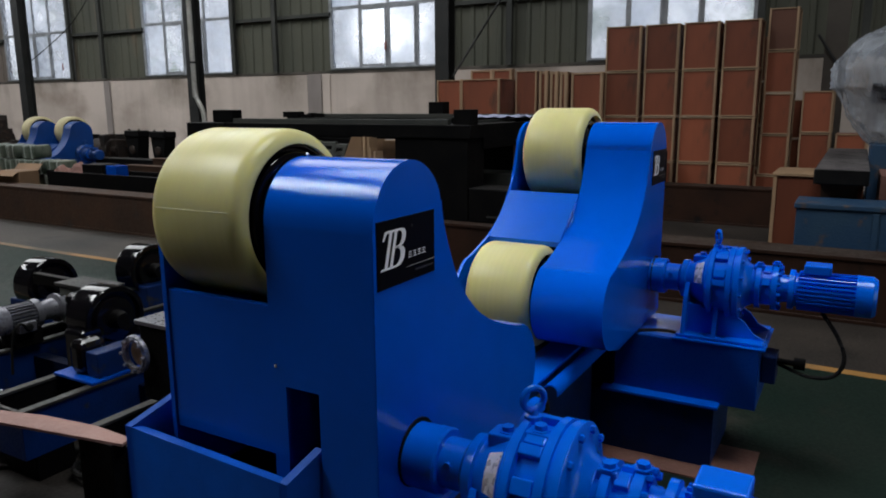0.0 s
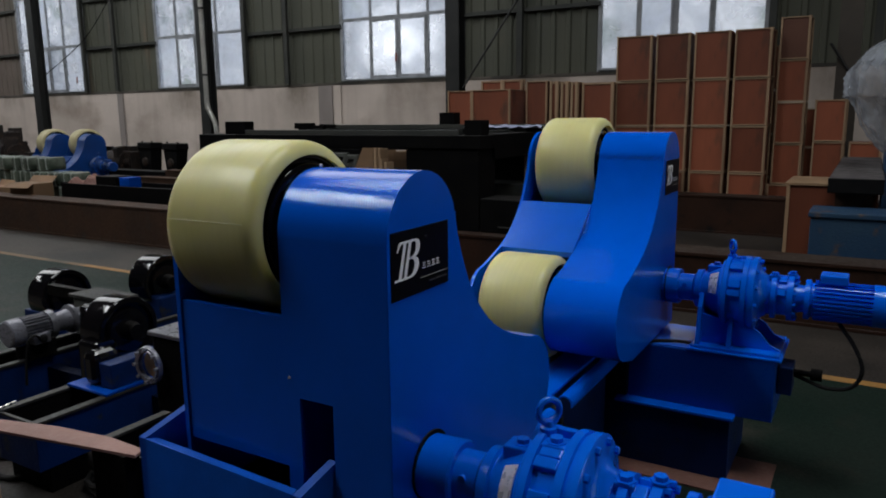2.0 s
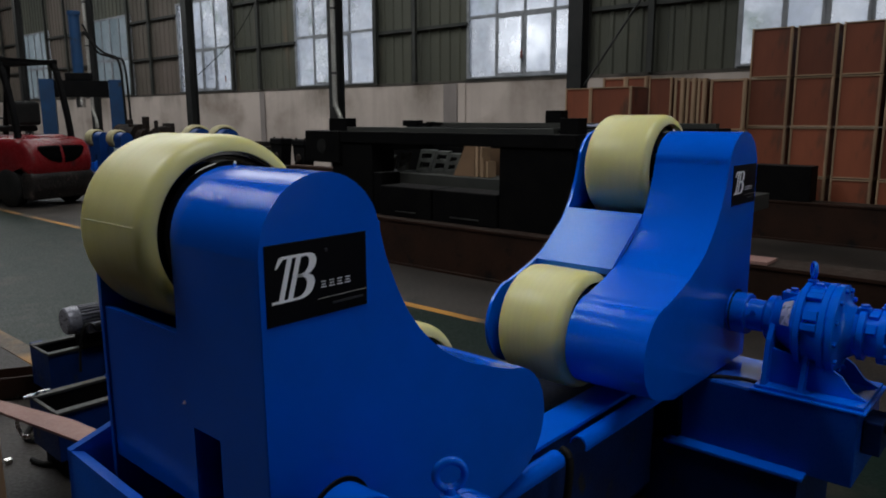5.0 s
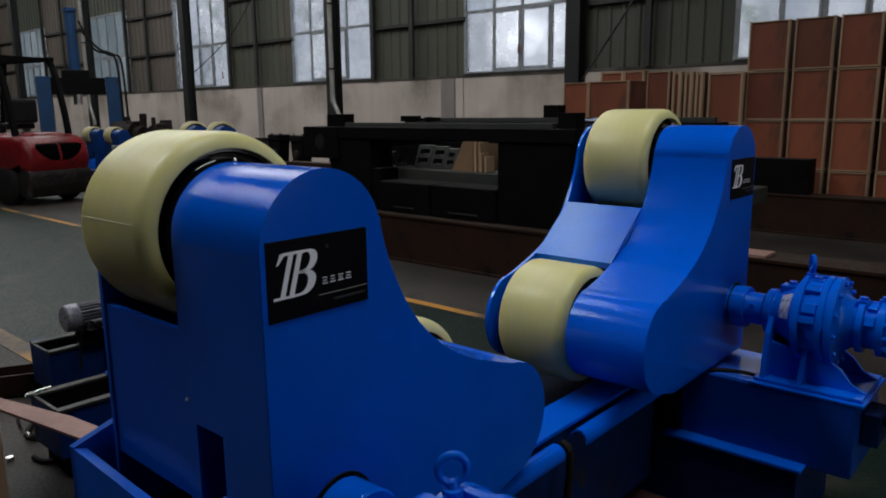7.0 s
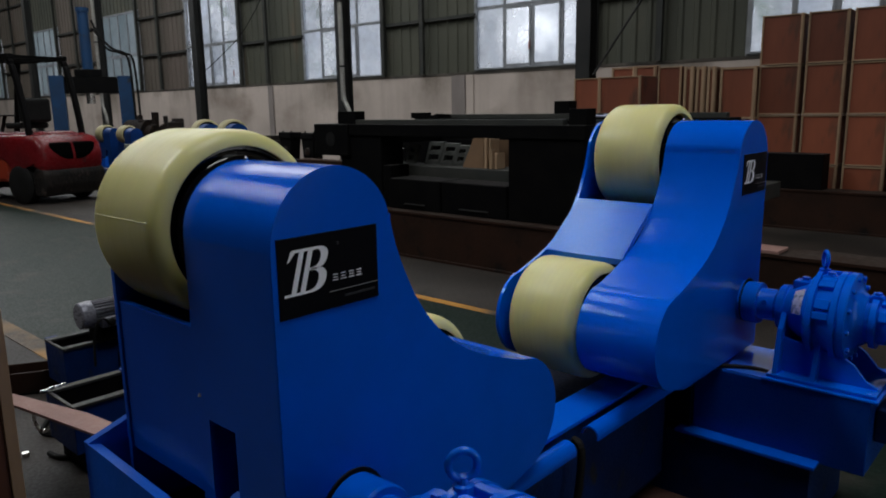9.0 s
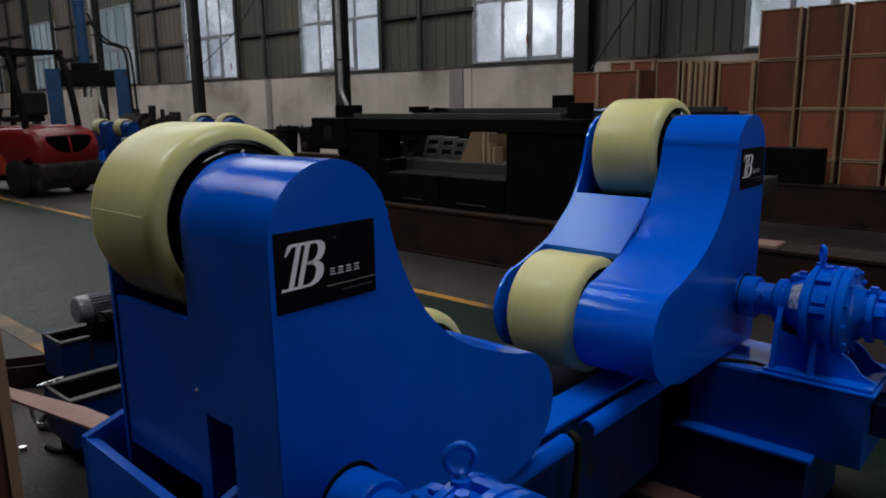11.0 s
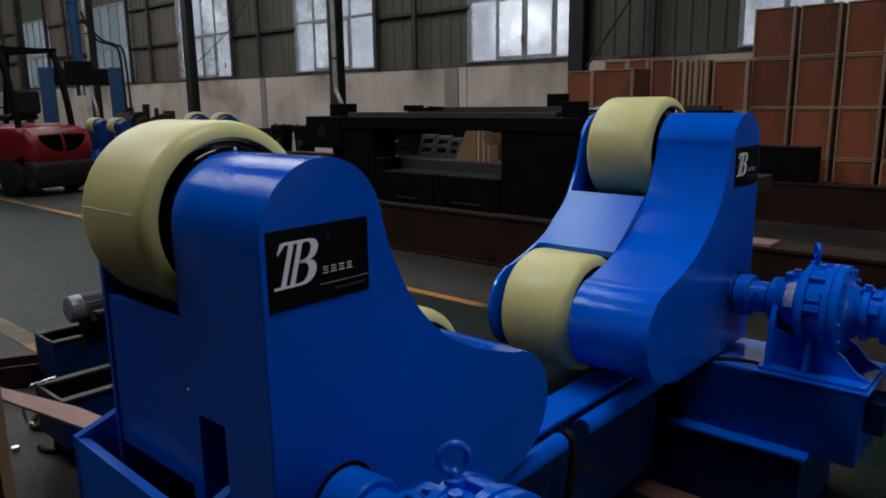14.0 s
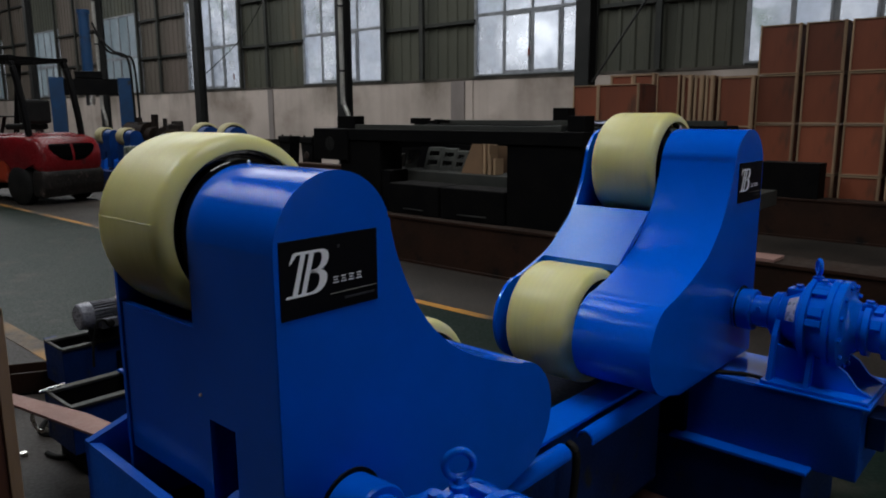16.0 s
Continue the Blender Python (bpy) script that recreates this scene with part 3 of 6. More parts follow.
def wheel(parent, cy, cz, seam_angle, outer, inner):
    """A wheel along x from outer to inner, beside the housing: hub drum, tyre, rim ring, mould line, axle and bolts."""
    hub = part("wheel", lathed([(outer + 0.005, 0.06), (outer + 0.005, 0.168), (-0.326, 0.168), (-0.326, 0.158), (-0.336, 0.154), (-0.338, 0.06)], (0, cy, cz), segs=56), BLACK, parent, "black-painted wheel with a cream polyurethane tyre", smooth=True)
    bm = bmesh.new()
    ring_lathe(bm, tyre_ring(outer, inner, WHEEL_R, 0.1665), (0, cy, cz), segs=96)
    part("tyre", bm, TYRE, hub, "cream-yellow polyurethane tyre", smooth=True)
    bm = bmesh.new()
    ring_lathe(bm, [(-0.34, 0.126), (-0.322, 0.126), (-0.316, 0.134), (-0.318, 0.142), (-0.322, 0.146), (-0.34, 0.146)], (0, cy, cz))
    part("rim_ring", bm, BLACK, hub, smooth=True)
    bm = bmesh.new()
    tube(bm, [(x, cy + (WHEEL_R + 0.0004) * math.cos(seam_angle), cz + (WHEEL_R + 0.0004) * math.sin(seam_angle)) for x in (outer + 0.026, -0.342)], 0.0007, 6)
    part("mould_line", bm, SEAM, hub)
    part("axle", lathed([(-0.60, 0.05), (-0.28, 0.05)], (0, cy, cz), segs=24), BLACK_DULL, parent, smooth=True)


def panel_with_hole(bm, x0, x1, z0, z1, hx0, hx1, hz0, hz1, y, depth):
    xs, zs = (x0, hx0, hx1, x1), (z0, hz0, hz1, z1)
    grid = [[bm.verts.new((x, y, z)) for z in zs] for x in xs]
    back = {(i, j): bm.verts.new((xs[i], y + depth, zs[j])) for i in (1, 2) for j in (1, 2)}
    for i in range(3):
        for j in range(3):
            if (i, j) != (1, 1):
                bm.faces.new((grid[i][j], grid[i + 1][j], grid[i + 1][j + 1], grid[i][j + 1]))
    loop = [(1, 1), (2, 1), (2, 2), (1, 2)]
    for a, b in zip(loop, loop[1:] + loop[:1]):
        bm.faces.new((grid[a[0]][a[1]], grid[b[0]][b[1]], back[b], back[a]))


def slab(p, q, foot, thick):
    """An upright plate whose top edge runs from p to q, its foot at one height."""
    bm = bmesh.new()
    rings = []
    for dx, dy in ((0, 0), thick):
        rings.append([bm.verts.new(v) for v in ((p[0] + dx, p[1] + dy, foot), (q[0] + dx, q[1] + dy, foot), (q[0] + dx, q[1] + dy, q[2]), (p[0] + dx, p[1] + dy, p[2]))])
    bm.faces.new(rings[0])
    bm.faces.new(rings[1])
    for i in range(4):
        bm.faces.new((rings[0][i], rings[0][(i + 1) % 4], rings[1][(i + 1) % 4], rings[1][i]))
    return bm


def nameplate(parent, y, z):
    """Black plate with a plain white monogram shape, four small bars and a thin line; it faces along x."""
    w, h = 0.2215, 0.138
    plate = part("nameplate", boxed((0.0, 0.0025, y - w / 2, y + w / 2, z - h / 2, z + h / 2)), PLATE_BLACK, parent, "black nameplate with a white emblem and small white marks")

    layers = []

    def flat(points, name, mat):
        bm = bmesh.new()
        layers.append(name)
        prism(bm, [(y + u, z + v) for u, v in points], 0.0024, 0.0031 + 0.00008 * len(layers))
        part(name, bm, mat, plate)

    lean = 0.29

    def slanted(u0, u1, v0, v1):
        return [(u0 + lean * v0, v0), (u1 + lean * v0, v0), (u1 + lean * v1, v1), (u0 + lean * v1, v1)]

    top, low = 0.0475, -0.031
    for pts in (slanted(-0.079, -0.069, low, top), slanted(-0.0605, -0.0505, low, top), slanted(-0.092, -0.047, low, low + 0.0045), slanted(-0.094, -0.045, top - 0.005, top), [(-0.084, top - 0.001), (-0.076, top - 0.005), (-0.0885, top - 0.019), (-0.092, top - 0.02)]):
        flat(pts, "emblem_bar", WHITE)
    # two bows whose stroke swells towards the side
    for v0, v1, reach, stroke in ((0.0085, top, 0.035, 0.0155), (low, 0.0118, 0.041, 0.017)):
        mid, half = (v0 + v1) / 2, (v1 - v0) / 2
        arc, inner_pts = [], []
        for a in (radians(d) for d in range(-90, 91, 10)):
            wide, high = max(math.cos(a), 0.0) ** 0.55, half * math.sin(a)
            arc.append((-0.0495 + reach * wide + lean * (mid + high), mid + high))
            high *= 1.0 - 0.0042 / half
            inner_pts.append((-0.0495 + (reach - stroke) * wide + lean * (mid + high), mid + high))
        bm = bmesh.new()
        front = [[bm.verts.new((x, y + u, z + v)) for u, v in row] for x in (0.0024, 0.0029) for row in (arc, inner_pts)]
        for i in range(len(arc) - 1):
            for a, b in ((0, 1), (1, 3), (3, 2), (2, 0)):
                bm.faces.new((front[a][i], front[a][i + 1], front[b][i + 1], front[b][i]))
        part("emblem_bow", bm, WHITE, plate)
    for i in range(4):
        u = 0.0025 + 0.0182 * i
        for v0, v1, inset in ((-0.0193, -0.0178, 0.0), (-0.0143, -0.013, 0.002), (-0.0093, -0.008, 0.001)):
            flat([(u + inset, v0), (u + 0.0125 - inset, v0), (u + 0.0125 - inset, v1), (u + inset, v1)], "small_bar", WHITE)
    flat([(-0.006, -0.0384), (0.108, -0.0384), (0.108, -0.0377), (-0.006, -0.0377)], "thin_line", PIPE)
    flat([(0.028, -0.0525), (0.1, -0.0525), (0.1, -0.0488), (0.028, -0.0488)], "faint_mark", GREY_PRINT)
    flat([(0.013, 0.044), (0.0185, 0.044), (0.0185, 0.0495), (0.013, 0.0495)], "faint_mark", GREY_PRINT)


def wheel_head(m, flip, label):
    """One swinging head with two wheels. flip mirrors it along y."""
    s = -1 if flip else 1
    ob = thing("rotator_wheel_head", m, label, "rotator head", "rotator wheel heads")
    shape = [(s * y, z) for y, z in OUTLINE]
    # closed housing: the front edge has a slot near its foot
    bm = bmesh.new()
    n = len(shape)
    rings = [[bm.verts.new((x, y, z)) for y, z in shape] for x in (-0.28, -0.012)]
    for i in range(1, n):
        bm.faces.new((rings[0][i], rings[1][i], rings[1][(i + 1) % n], rings[0][(i + 1) % n]))
    bm.faces.new(rings[0])
    bm.faces.new(rings[1])
    panel_with_hole(bm, -0.28, -0.012, 0.5, UPPER[1], -0.24, -0.148, 0.6, 0.845, s * -0.122, s * 0.012)
    part("housing", bm, BLUE, ob, smooth=True)
    bm = bmesh.new()
    prism(bm, shape, -0.012, 0.0)
    bmesh.ops.bevel(bm, geom=[e for e in bm.edges if abs(e.verts[0].co.x) < 1e-4 and abs(e.verts[1].co.x) < 1e-4], offset=0.003, segments=2, affect="EDGES", profile=0.5)
    part("side_plate", bm, BLUE, ob, smooth=True)
    bm = bmesh.new()
    prism(bm, shape, -0.615, -0.602)
    part("side_plate", bm, BLUE, ob, smooth=True)
    part("front_panel", boxed((-0.6, -0.28, min(s * -0.118, s * -0.103), max(s * -0.118, s * -0.103), 0.52 if flip else 0.675, 1.022)), BLUE, ob)
    bm = bmesh.new()
    prism(bm, [(s * 0.15, 1.03), (s * 0.226, 1.048), (s * 0.44, 0.88), (s * 0.44, 0.86), (s * 0.22, 1.03), (s * 0.15, 1.012)], -0.6, -0.28)
    part("slope_panel", bm, BLUE_SATIN, ob)
    # inner panels coloured near-black, as the shade of the hollow head
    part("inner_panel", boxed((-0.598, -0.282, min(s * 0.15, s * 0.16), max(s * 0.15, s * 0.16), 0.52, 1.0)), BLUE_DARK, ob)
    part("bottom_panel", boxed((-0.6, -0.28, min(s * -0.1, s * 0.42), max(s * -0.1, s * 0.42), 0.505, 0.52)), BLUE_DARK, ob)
    near, low, outer, inner = (0.03, 0.05, -0.574, -0.3) if flip else (0.02, 0.0, -0.597, -0.314)
    wheel(ob, s * UPPER[0] + near, UPPER[1] - 0.003, radians(172 if not flip else 20), outer, inner)
    wheel(ob, s * LOWER[0] + low, LOWER[1], radians(250), outer, inner)
    nameplate(ob, 0.0, 1.154)
    for y, z, x in ((-0.123, 0.886, -0.266), (0.02, 1.338, -0.272), (0.245, 1.02, -0.29), (-0.114, 1.15, -0.25)):
        part("grease_nipple", lathed([(0, 0.003), (0.002, 0.0038), (0.0045, 0.0026), (0.0065, 0.0012)], (x, s * y, z), axis="z", segs=10), FOIL, ob, "small bright grease nipple", smooth=True)
    if not flip:
        # open tray in front of the head
        a, b, c, d = (-0.715, -0.184, 0.674), (-0.195, -0.184, 0.652), (-0.15, -0.112, 0.715), (-0.637, -0.092, 0.748)
        tray = part("tray", slab(a, b, 0.2, (0, 0.022)), TRAY_BLUE, ob, "open blue steel tray welded below the wheel")
        part("tray_side", slab(a, d, 0.2, (0.022, 0)), TRAY_BLUE, tray)
        part("tray_side", slab(b, c, 0.2, (-0.022, 0)), TRAY_BLUE, tray)
        # near-black floor carries the tray's deep shade in its colour
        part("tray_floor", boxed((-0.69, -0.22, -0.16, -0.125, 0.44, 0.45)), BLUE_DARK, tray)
    return ob


FAR = (0.085, 1.84, 0.036)
wheel_head(pose(0, 0, 0), False, "glossy blue steel rotator head with two cream wheels")
wheel_head(pose(*FAR) @ Matrix.Diagonal((0.957, 1, 1, 1)), True, "glossy blue steel rotator head, its two cream wheels facing inward")


def bolt(bm, x, y, z, r=0.008, up=0.012):
    lathe(bm, [(0, r * 1.5), (up * 0.25, r * 1.5), (up * 0.25, r), (up, r)], (x, y, z), "z", 6)


def fins(parent, count, xs, rs, half, mat, centre, heading=0.0):
    """Cooling fins round a motor's axis, each one a part."""
    bm = bmesh.new()
    box(bm, xs[0], xs[1], -half, half, rs[0], rs[1])
    shared = mesh_of("cooling_fin", bm, mat)
    for i in range(count):
        fin = new("cooling_fin", shared)
        fin.parent = parent
        fin.matrix_basis = Matrix.Translation(centre) @ Matrix.Rotation(radians(heading), 4, "Z") @ Matrix.Rotation(2 * math.pi * i / count, 4, "X")


def gear_motor(m, label, back=0.003, eye_turn=-38):
    """Geared motor along x; its axis is at the origin's height."""
    ob = thing("gear_motor", m, label, "gear motor", "rotator gear motors")
    part("coupling", lathed([(-back - 0.01, 0.072), (0.045, 0.074), (0.05, 0.07), (0.05, 0.056), (0.105, 0.056), (0.105, 0.045), (0.13, 0.045)], (0, 0, 0)), BLUE_CAST, ob, smooth=True)
    # black disc painted as the shaded gap of the bore
    part("seal_ring", lathed([(-back, 0.078), (0.003 - back, 0.078)], (0, 0, 0.004)), BLACK_DULL, ob, "black disc standing for the shaded gap round the shaft", smooth=True)
    part("output_housing", lathed([(0.105, 0.06), (0.118, 0.078), (0.138, 0.08), (0.142, 0.072), (0.155, 0.076), (0.215, 0.106), (0.218, 0.126), (0.232, 0.126)], (0, 0, 0)), BLUE_CAST, ob, smooth=True)
    body = part("gear_case", lathed([(0.228, 0.14), (0.231, 0.146), (0.247, 0.146), (0.251, 0.131), (0.297, 0.131), (0.3, 0.149), (0.318, 0.149), (0.32, 0.143), (0.326, 0.143), (0.328, 0.149), (0.346, 0.149), (0.35, 0.142), (0.352, 0.11), (0.366, 0.09), (0.385, 0.08)], (0, 0, 0), segs=56), BLUE_CAST, ob, smooth=True)
    part("second_stage", lathed([(0.38, 0.074), (0.396, 0.076), (0.4, 0.088), (0.418, 0.088), (0.421, 0.072), (0.456, 0.072), (0.459, 0.09), (0.479, 0.09), (0.483, 0.056), (0.522, 0.052)], (0, 0, 0)), BLUE_CAST, ob, smooth=True)
    motor = part("motor", lathed([(0.518, 0.078), (0.536, 0.078), (0.54, 0.066), (0.755, 0.066)], (0, 0, 0)), BLUE_CAST, ob, smooth=True)
    fins(motor, 28, (0.55, 0.745), (0.064, 0.077), 0.0022, BLUE_CAST, (0, 0, 0))
    part("fan_cover", lathed([(0.745, 0.066), (0.745, 0.079), (0.8, 0.079), (0.814, 0.068), (0.816, 0.03)], (0, 0, 0)), BLUE_CAST, motor, smooth=True)
    part("terminal_box", boxed((0.565, 0.66, -0.045, 0.045, 0.072, 0.108), bevel=0.006), BLUE_CAST, motor)
    shared = None
    for a in range(0, 360, 30):
        for x, r in ((0.346, 0.134), (0.4785, 0.081)):
            if shared is None:
                shared = mesh_of("bolt", lathed([(0.0, 0.0085), (0.012, 0.0085), (0.014, 0.006)], (0, 0, 0), "x", 6), BLUE)
            head = new("bolt", shared)
            head.parent = body
            head.matrix_basis = pose(x, r * math.cos(radians(a + 8)), r * math.sin(radians(a + 8)))
    for x, y, z, w in ((0.19, 0.0, 0.098, 0.034), (0.274, -0.03, 0.132, 0.026), (0.409, -0.02, 0.082, 0.02), (0.469, 0.0, 0.087, 0.016)):
        pad = part("plug_pad", boxed((x - w, x + w, y - w * 0.8, y + w * 0.8, z - 0.03, z + 0.006), bevel=0.004), BLUE_CAST, body)
        bm = bmesh.new()
        bolt(bm, x, y, z + 0.005, 0.0135, 0.013)
        part("filler_plug", bm, BLUE_CAST, pad)
    for x0, x1, r in ((0.252, 0.296, 0.139), (0.425, 0.453, 0.079)):
        for a in (-62, -20, 20, 62, 104):
            turn = Matrix.Rotation(radians(a - 40), 4, "X")
            bm = bmesh.new()
            box(bm, x0, x1, -0.017, 0.017, r - 0.02, r + 0.004, bevel=0.003, turn=turn)
            part("case_lug", bm, BLUE_CAST, body)
    part("drain_plug", lathed([(0.0, 0.009), (0.012, 0.009), (0.014, 0.005), (0.03, 0.004)], (0.075, -0.057, 0.02), "y", 8), BLUE_CAST, body)
    for a in (35, 80, 125, 170):
        turn = Matrix.Rotation(radians(a), 4, "X")
        bm = bmesh.new()
        box(bm, 0.25, 0.298, -0.012, 0.012, 0.12, 0.147, bevel=0.003, turn=turn @ Matrix.Rotation(radians(-90), 4, "X"))
        part("case_rib", bm, BLUE_CAST, body)
    part("eye_base", lathed([(0.128, 0.018), (0.152, 0.018), (0.154, 0.011), (0.166, 0.009)], (0.245, 0, 0), "z", 12), BLUE_CAST, body)
    bm = bmesh.new()
    ring_lathe(bm, [(0.007 * math.cos(q), 0.024 + 0.007 * math.sin(q)) for q in (2 * math.pi * k / 10 for k in range(10))], (0, 0, 0), segs=24)
    bmesh.ops.transform(bm, matrix=Matrix.Translation((0.245, 0, 0.186)) @ Matrix.Rotation(radians(eye_turn), 4, "Z"), verts=bm.verts)
    part("lifting_eye", bm, BLUE_CAST, body, smooth=True)
    bm = bmesh.new()
    rows = [[bm.verts.new((x, -r * math.cos(a), r * math.sin(a))) for x, r in ((0.174, 0.087), (0.206, 0.103), (0.205, 0.105), (0.173, 0.089))] for a in (radians(q) for q in range(4, 57, 13))]
    for p, q in zip(rows, rows[1:]):
        for i in range(4):
            bm.faces.new((p[i], p[(i + 1) % 4], q[(i + 1) % 4], q[i]))
    bm.faces.new(rows[0])
    bm.faces.new(rows[-1])
    part("rating_plate", bm, FOIL, body, "bright metal rating plate without readable writing")
    bm = bmesh.new()
    prism(bm, [(-0.14, -0.20), (0.14, -0.20), (0.11, -0.05), (0.08, 0.0), (-0.08, 0.0), (-0.11, -0.05)], 0.142, 0.158)
    prism(bm, [(-0.14, -0.20), (0.14, -0.20), (0.1, -0.08), (-0.1, -0.08)], 0.26, 0.275)
    for y in (-0.09, 0.075):
        prism(bm, [(0.158, -0.2), (0.455, -0.2), (0.41, -0.178), (0.375, -0.135), (0.345, -0.116), (0.26, -0.1), (0.158, -0.082)], y, y + 0.015, "y")
    part("foot_bracket", bm, BLUE_CAST, ob)
    part("foot_plate", boxed((0.125, 0.455, -0.145, 0.145, -0.212, -0.2), bevel=0.003), BLUE_CAST, ob)
    part("riser_plate", boxed((0.115, 0.465, -0.16, 0.16, -0.2225, -0.2125), bevel=0.003), BLUE_CAST, ob)
    return ob


gear_motor(pose(0.033, 0.03, 0.68), "blue flange-mounted gear reducer with motor beside the head", 0.033)
gear_motor(pose(0.1, 1.81, 0.734), "blue gear reducer and finned motor on a steel box", eye_turn=30)


def rotator_base():
    base = thing("rotator_bed", pose(0, 0, 0), "long blue steel base frame under the rotator heads", "rotator bed")
    # beams, ties and deck coloured near-black for the shade below the heads
    for x0, x1, z1 in ((-0.58, -0.46, 0.4), (-0.20, -0.11, 0.49)):
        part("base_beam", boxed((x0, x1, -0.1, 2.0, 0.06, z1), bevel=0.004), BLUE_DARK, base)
    part("top_plate", boxed((-0.21, -0.085, 0.3, 1.58, 0.492, 0.506), bevel=0.003), BLUE, base)
    for y0, y1 in ((0.2, 0.865), (0.985, 1.56)):
        bm = bmesh.new()
        arc = [(-0.048 + 0.03 * math.cos(a), 0.468 + 0.03 * math.sin(a)) for a in (radians(d) for d in range(-20, 181, 20))]
        inner = [(-0.048 + 0.024 * math.cos(a), 0.468 + 0.024 * math.sin(a)) for a in (radians(d) for d in range(180, -21, -20))]
        prism(bm, arc + inner, y0, y1, "y")
        part("edge_channel", bm, BLUE, base, smooth=True)
    # duller than the bed's own blue: its shade is put into the colour
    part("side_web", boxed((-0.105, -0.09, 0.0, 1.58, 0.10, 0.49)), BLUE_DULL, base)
    part("hose", piped(curve_points([(-0.07, 0.93, 0.47), (-0.045, 0.925, 0.462), (-0.035, 0.92, 0.42), (-0.04, 0.91, 0.3), (-0.06, 0.9, 0.2)], 5), 0.012, 10), RUBBER, base, smooth=True)
    part("deck_plate", boxed((-0.7, -0.212, 0.0, 1.9, 0.405, 0.415)), BLUE_DARK, base, "near-black deck plate, coloured as the shade under the heads")
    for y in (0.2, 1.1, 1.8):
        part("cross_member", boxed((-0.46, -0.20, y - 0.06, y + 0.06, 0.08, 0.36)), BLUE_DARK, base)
    # carriage boxes under both heads and their gear motors; darker blues carry their shade
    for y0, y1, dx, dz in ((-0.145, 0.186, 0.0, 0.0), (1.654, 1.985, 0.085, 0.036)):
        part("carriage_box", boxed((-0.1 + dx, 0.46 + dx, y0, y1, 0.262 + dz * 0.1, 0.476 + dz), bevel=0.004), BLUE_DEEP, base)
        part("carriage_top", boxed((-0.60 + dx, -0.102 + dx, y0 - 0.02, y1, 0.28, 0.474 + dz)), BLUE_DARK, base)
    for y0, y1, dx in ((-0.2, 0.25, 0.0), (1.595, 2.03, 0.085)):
        # pedestal fronts lie in shade, which the dull blue stands in for
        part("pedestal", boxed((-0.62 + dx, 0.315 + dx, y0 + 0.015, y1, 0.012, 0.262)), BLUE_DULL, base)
        part("pedestal_flange", boxed((-0.14 + dx, 0.33 + dx, y0, y1 + 0.01, 0.262, 0.277), bevel=0.004), BLUE, base)
    # thin plate added to give the carriage top its pale sheen
    part("carriage_lid", boxed((-0.012, 0.22, 1.66, 1.98, 0.5125, 0.5165), bevel=0.0015), BLUE_POLISHED, base, "glossy blue plate added for the carriage top's sheen")
    part("end_bracket", boxed((0.547, 0.60, 1.73, 1.86, 0.36, 0.47), bevel=0.004), BLUE_DULL, base)
    part("locking_screw", lathed([(0.6, 0.012), (0.66, 0.012), (0.66, 0.024), (0.70, 0.024)], (0, 1.78, 0.445), segs=12), BLACK_DULL, base, smooth=True)
    return base


rotator_base()
bm = boxed((-0.3, 0.56, 1.5, 1.85, 0.0, 0.011))
solid("floor_board", bm, PINK_WOOD, "thin pinkish board lying under the rotator base", "board")
knots = [(0.0, 1.60, 0.50), (0.07, 1.66, 0.523), (0.14, 1.70, 0.525), (0.2, 1.71, 0.525), (0.26, 1.70, 0.522)]
solid("power_cable", piped(curve_points(knots, 6), 0.007), RUBBER, "black cable lying on the blue carriage box", "cable", smooth=True)
knots = [(0.74, 1.80, 0.655), (0.80, 1.76, 0.58), (0.83, 1.74, 0.50), (0.80, 1.74, 0.43), (0.72, 1.76, 0.405), (0.64, 1.78, 0.42), (0.603, 1.79, 0.43)]
solid("motor_cable", piped(curve_points(knots, 6), 0.008), RUBBER, "black cable hanging from the motor to the base", "cable", smooth=True)

# ---- rusty beams and the black machine frame ----


def i_beam(name, x0, x1, y, depth, h, mat, label, group=""):
    """A long beam lying along x, its web face hollow between the flanges."""
    ob = thing(name, pose(x0, y, 0), label, "steel beam", group)
    n = x1 - x0
    part("flange", boxed((0, n, 0, depth, 0, 0.025), bevel=0.003), mat, ob)
    part("flange", boxed((0, n, 0, depth, h - 0.025, h), bevel=0.003), mat, ob)
    part("web", boxed((0.002, n - 0.002, 0.012, 0.03, 0.025, h - 0.025)), mat, ob)
    part("web", boxed((0.002, n - 0.002, depth - 0.03, depth - 0.012, 0.025, h - 0.025)), mat, ob)
    return ob


i_beam("steel_beam", -9.9, -5.21, 4.13, 0.32, 0.45, RUST, "long rusty brown steel beam lying on the floor", "floor beams")
# same line of beam, coloured darker in place of the frame's shade
i_beam("steel_beam", -5.2, 3.6, 4.13, 0.32, 0.45, RUST_DARK, "rusty steel beam carrying the black frame, darkened as in shade", "floor beams")
i_beam("steel_beam", -9.7, -2.3, 5.75, 0.32, 0.43, RUST, "rusty brown steel beam lying on the floor behind", "floor beams")
i_beam("steel_beam", -3.2, 3.4, 8.0, 0.3, 0.46, RUST_DARK, "dark brown steel beam in front of the crates", "floor beams")
solid("steel_block", boxed((-1.95, -1.30, 8.02, 8.28, 0.46, 0.86), bevel=0.006), BLACK_DULL, "black steel block standing on a rusty beam", "steel block")


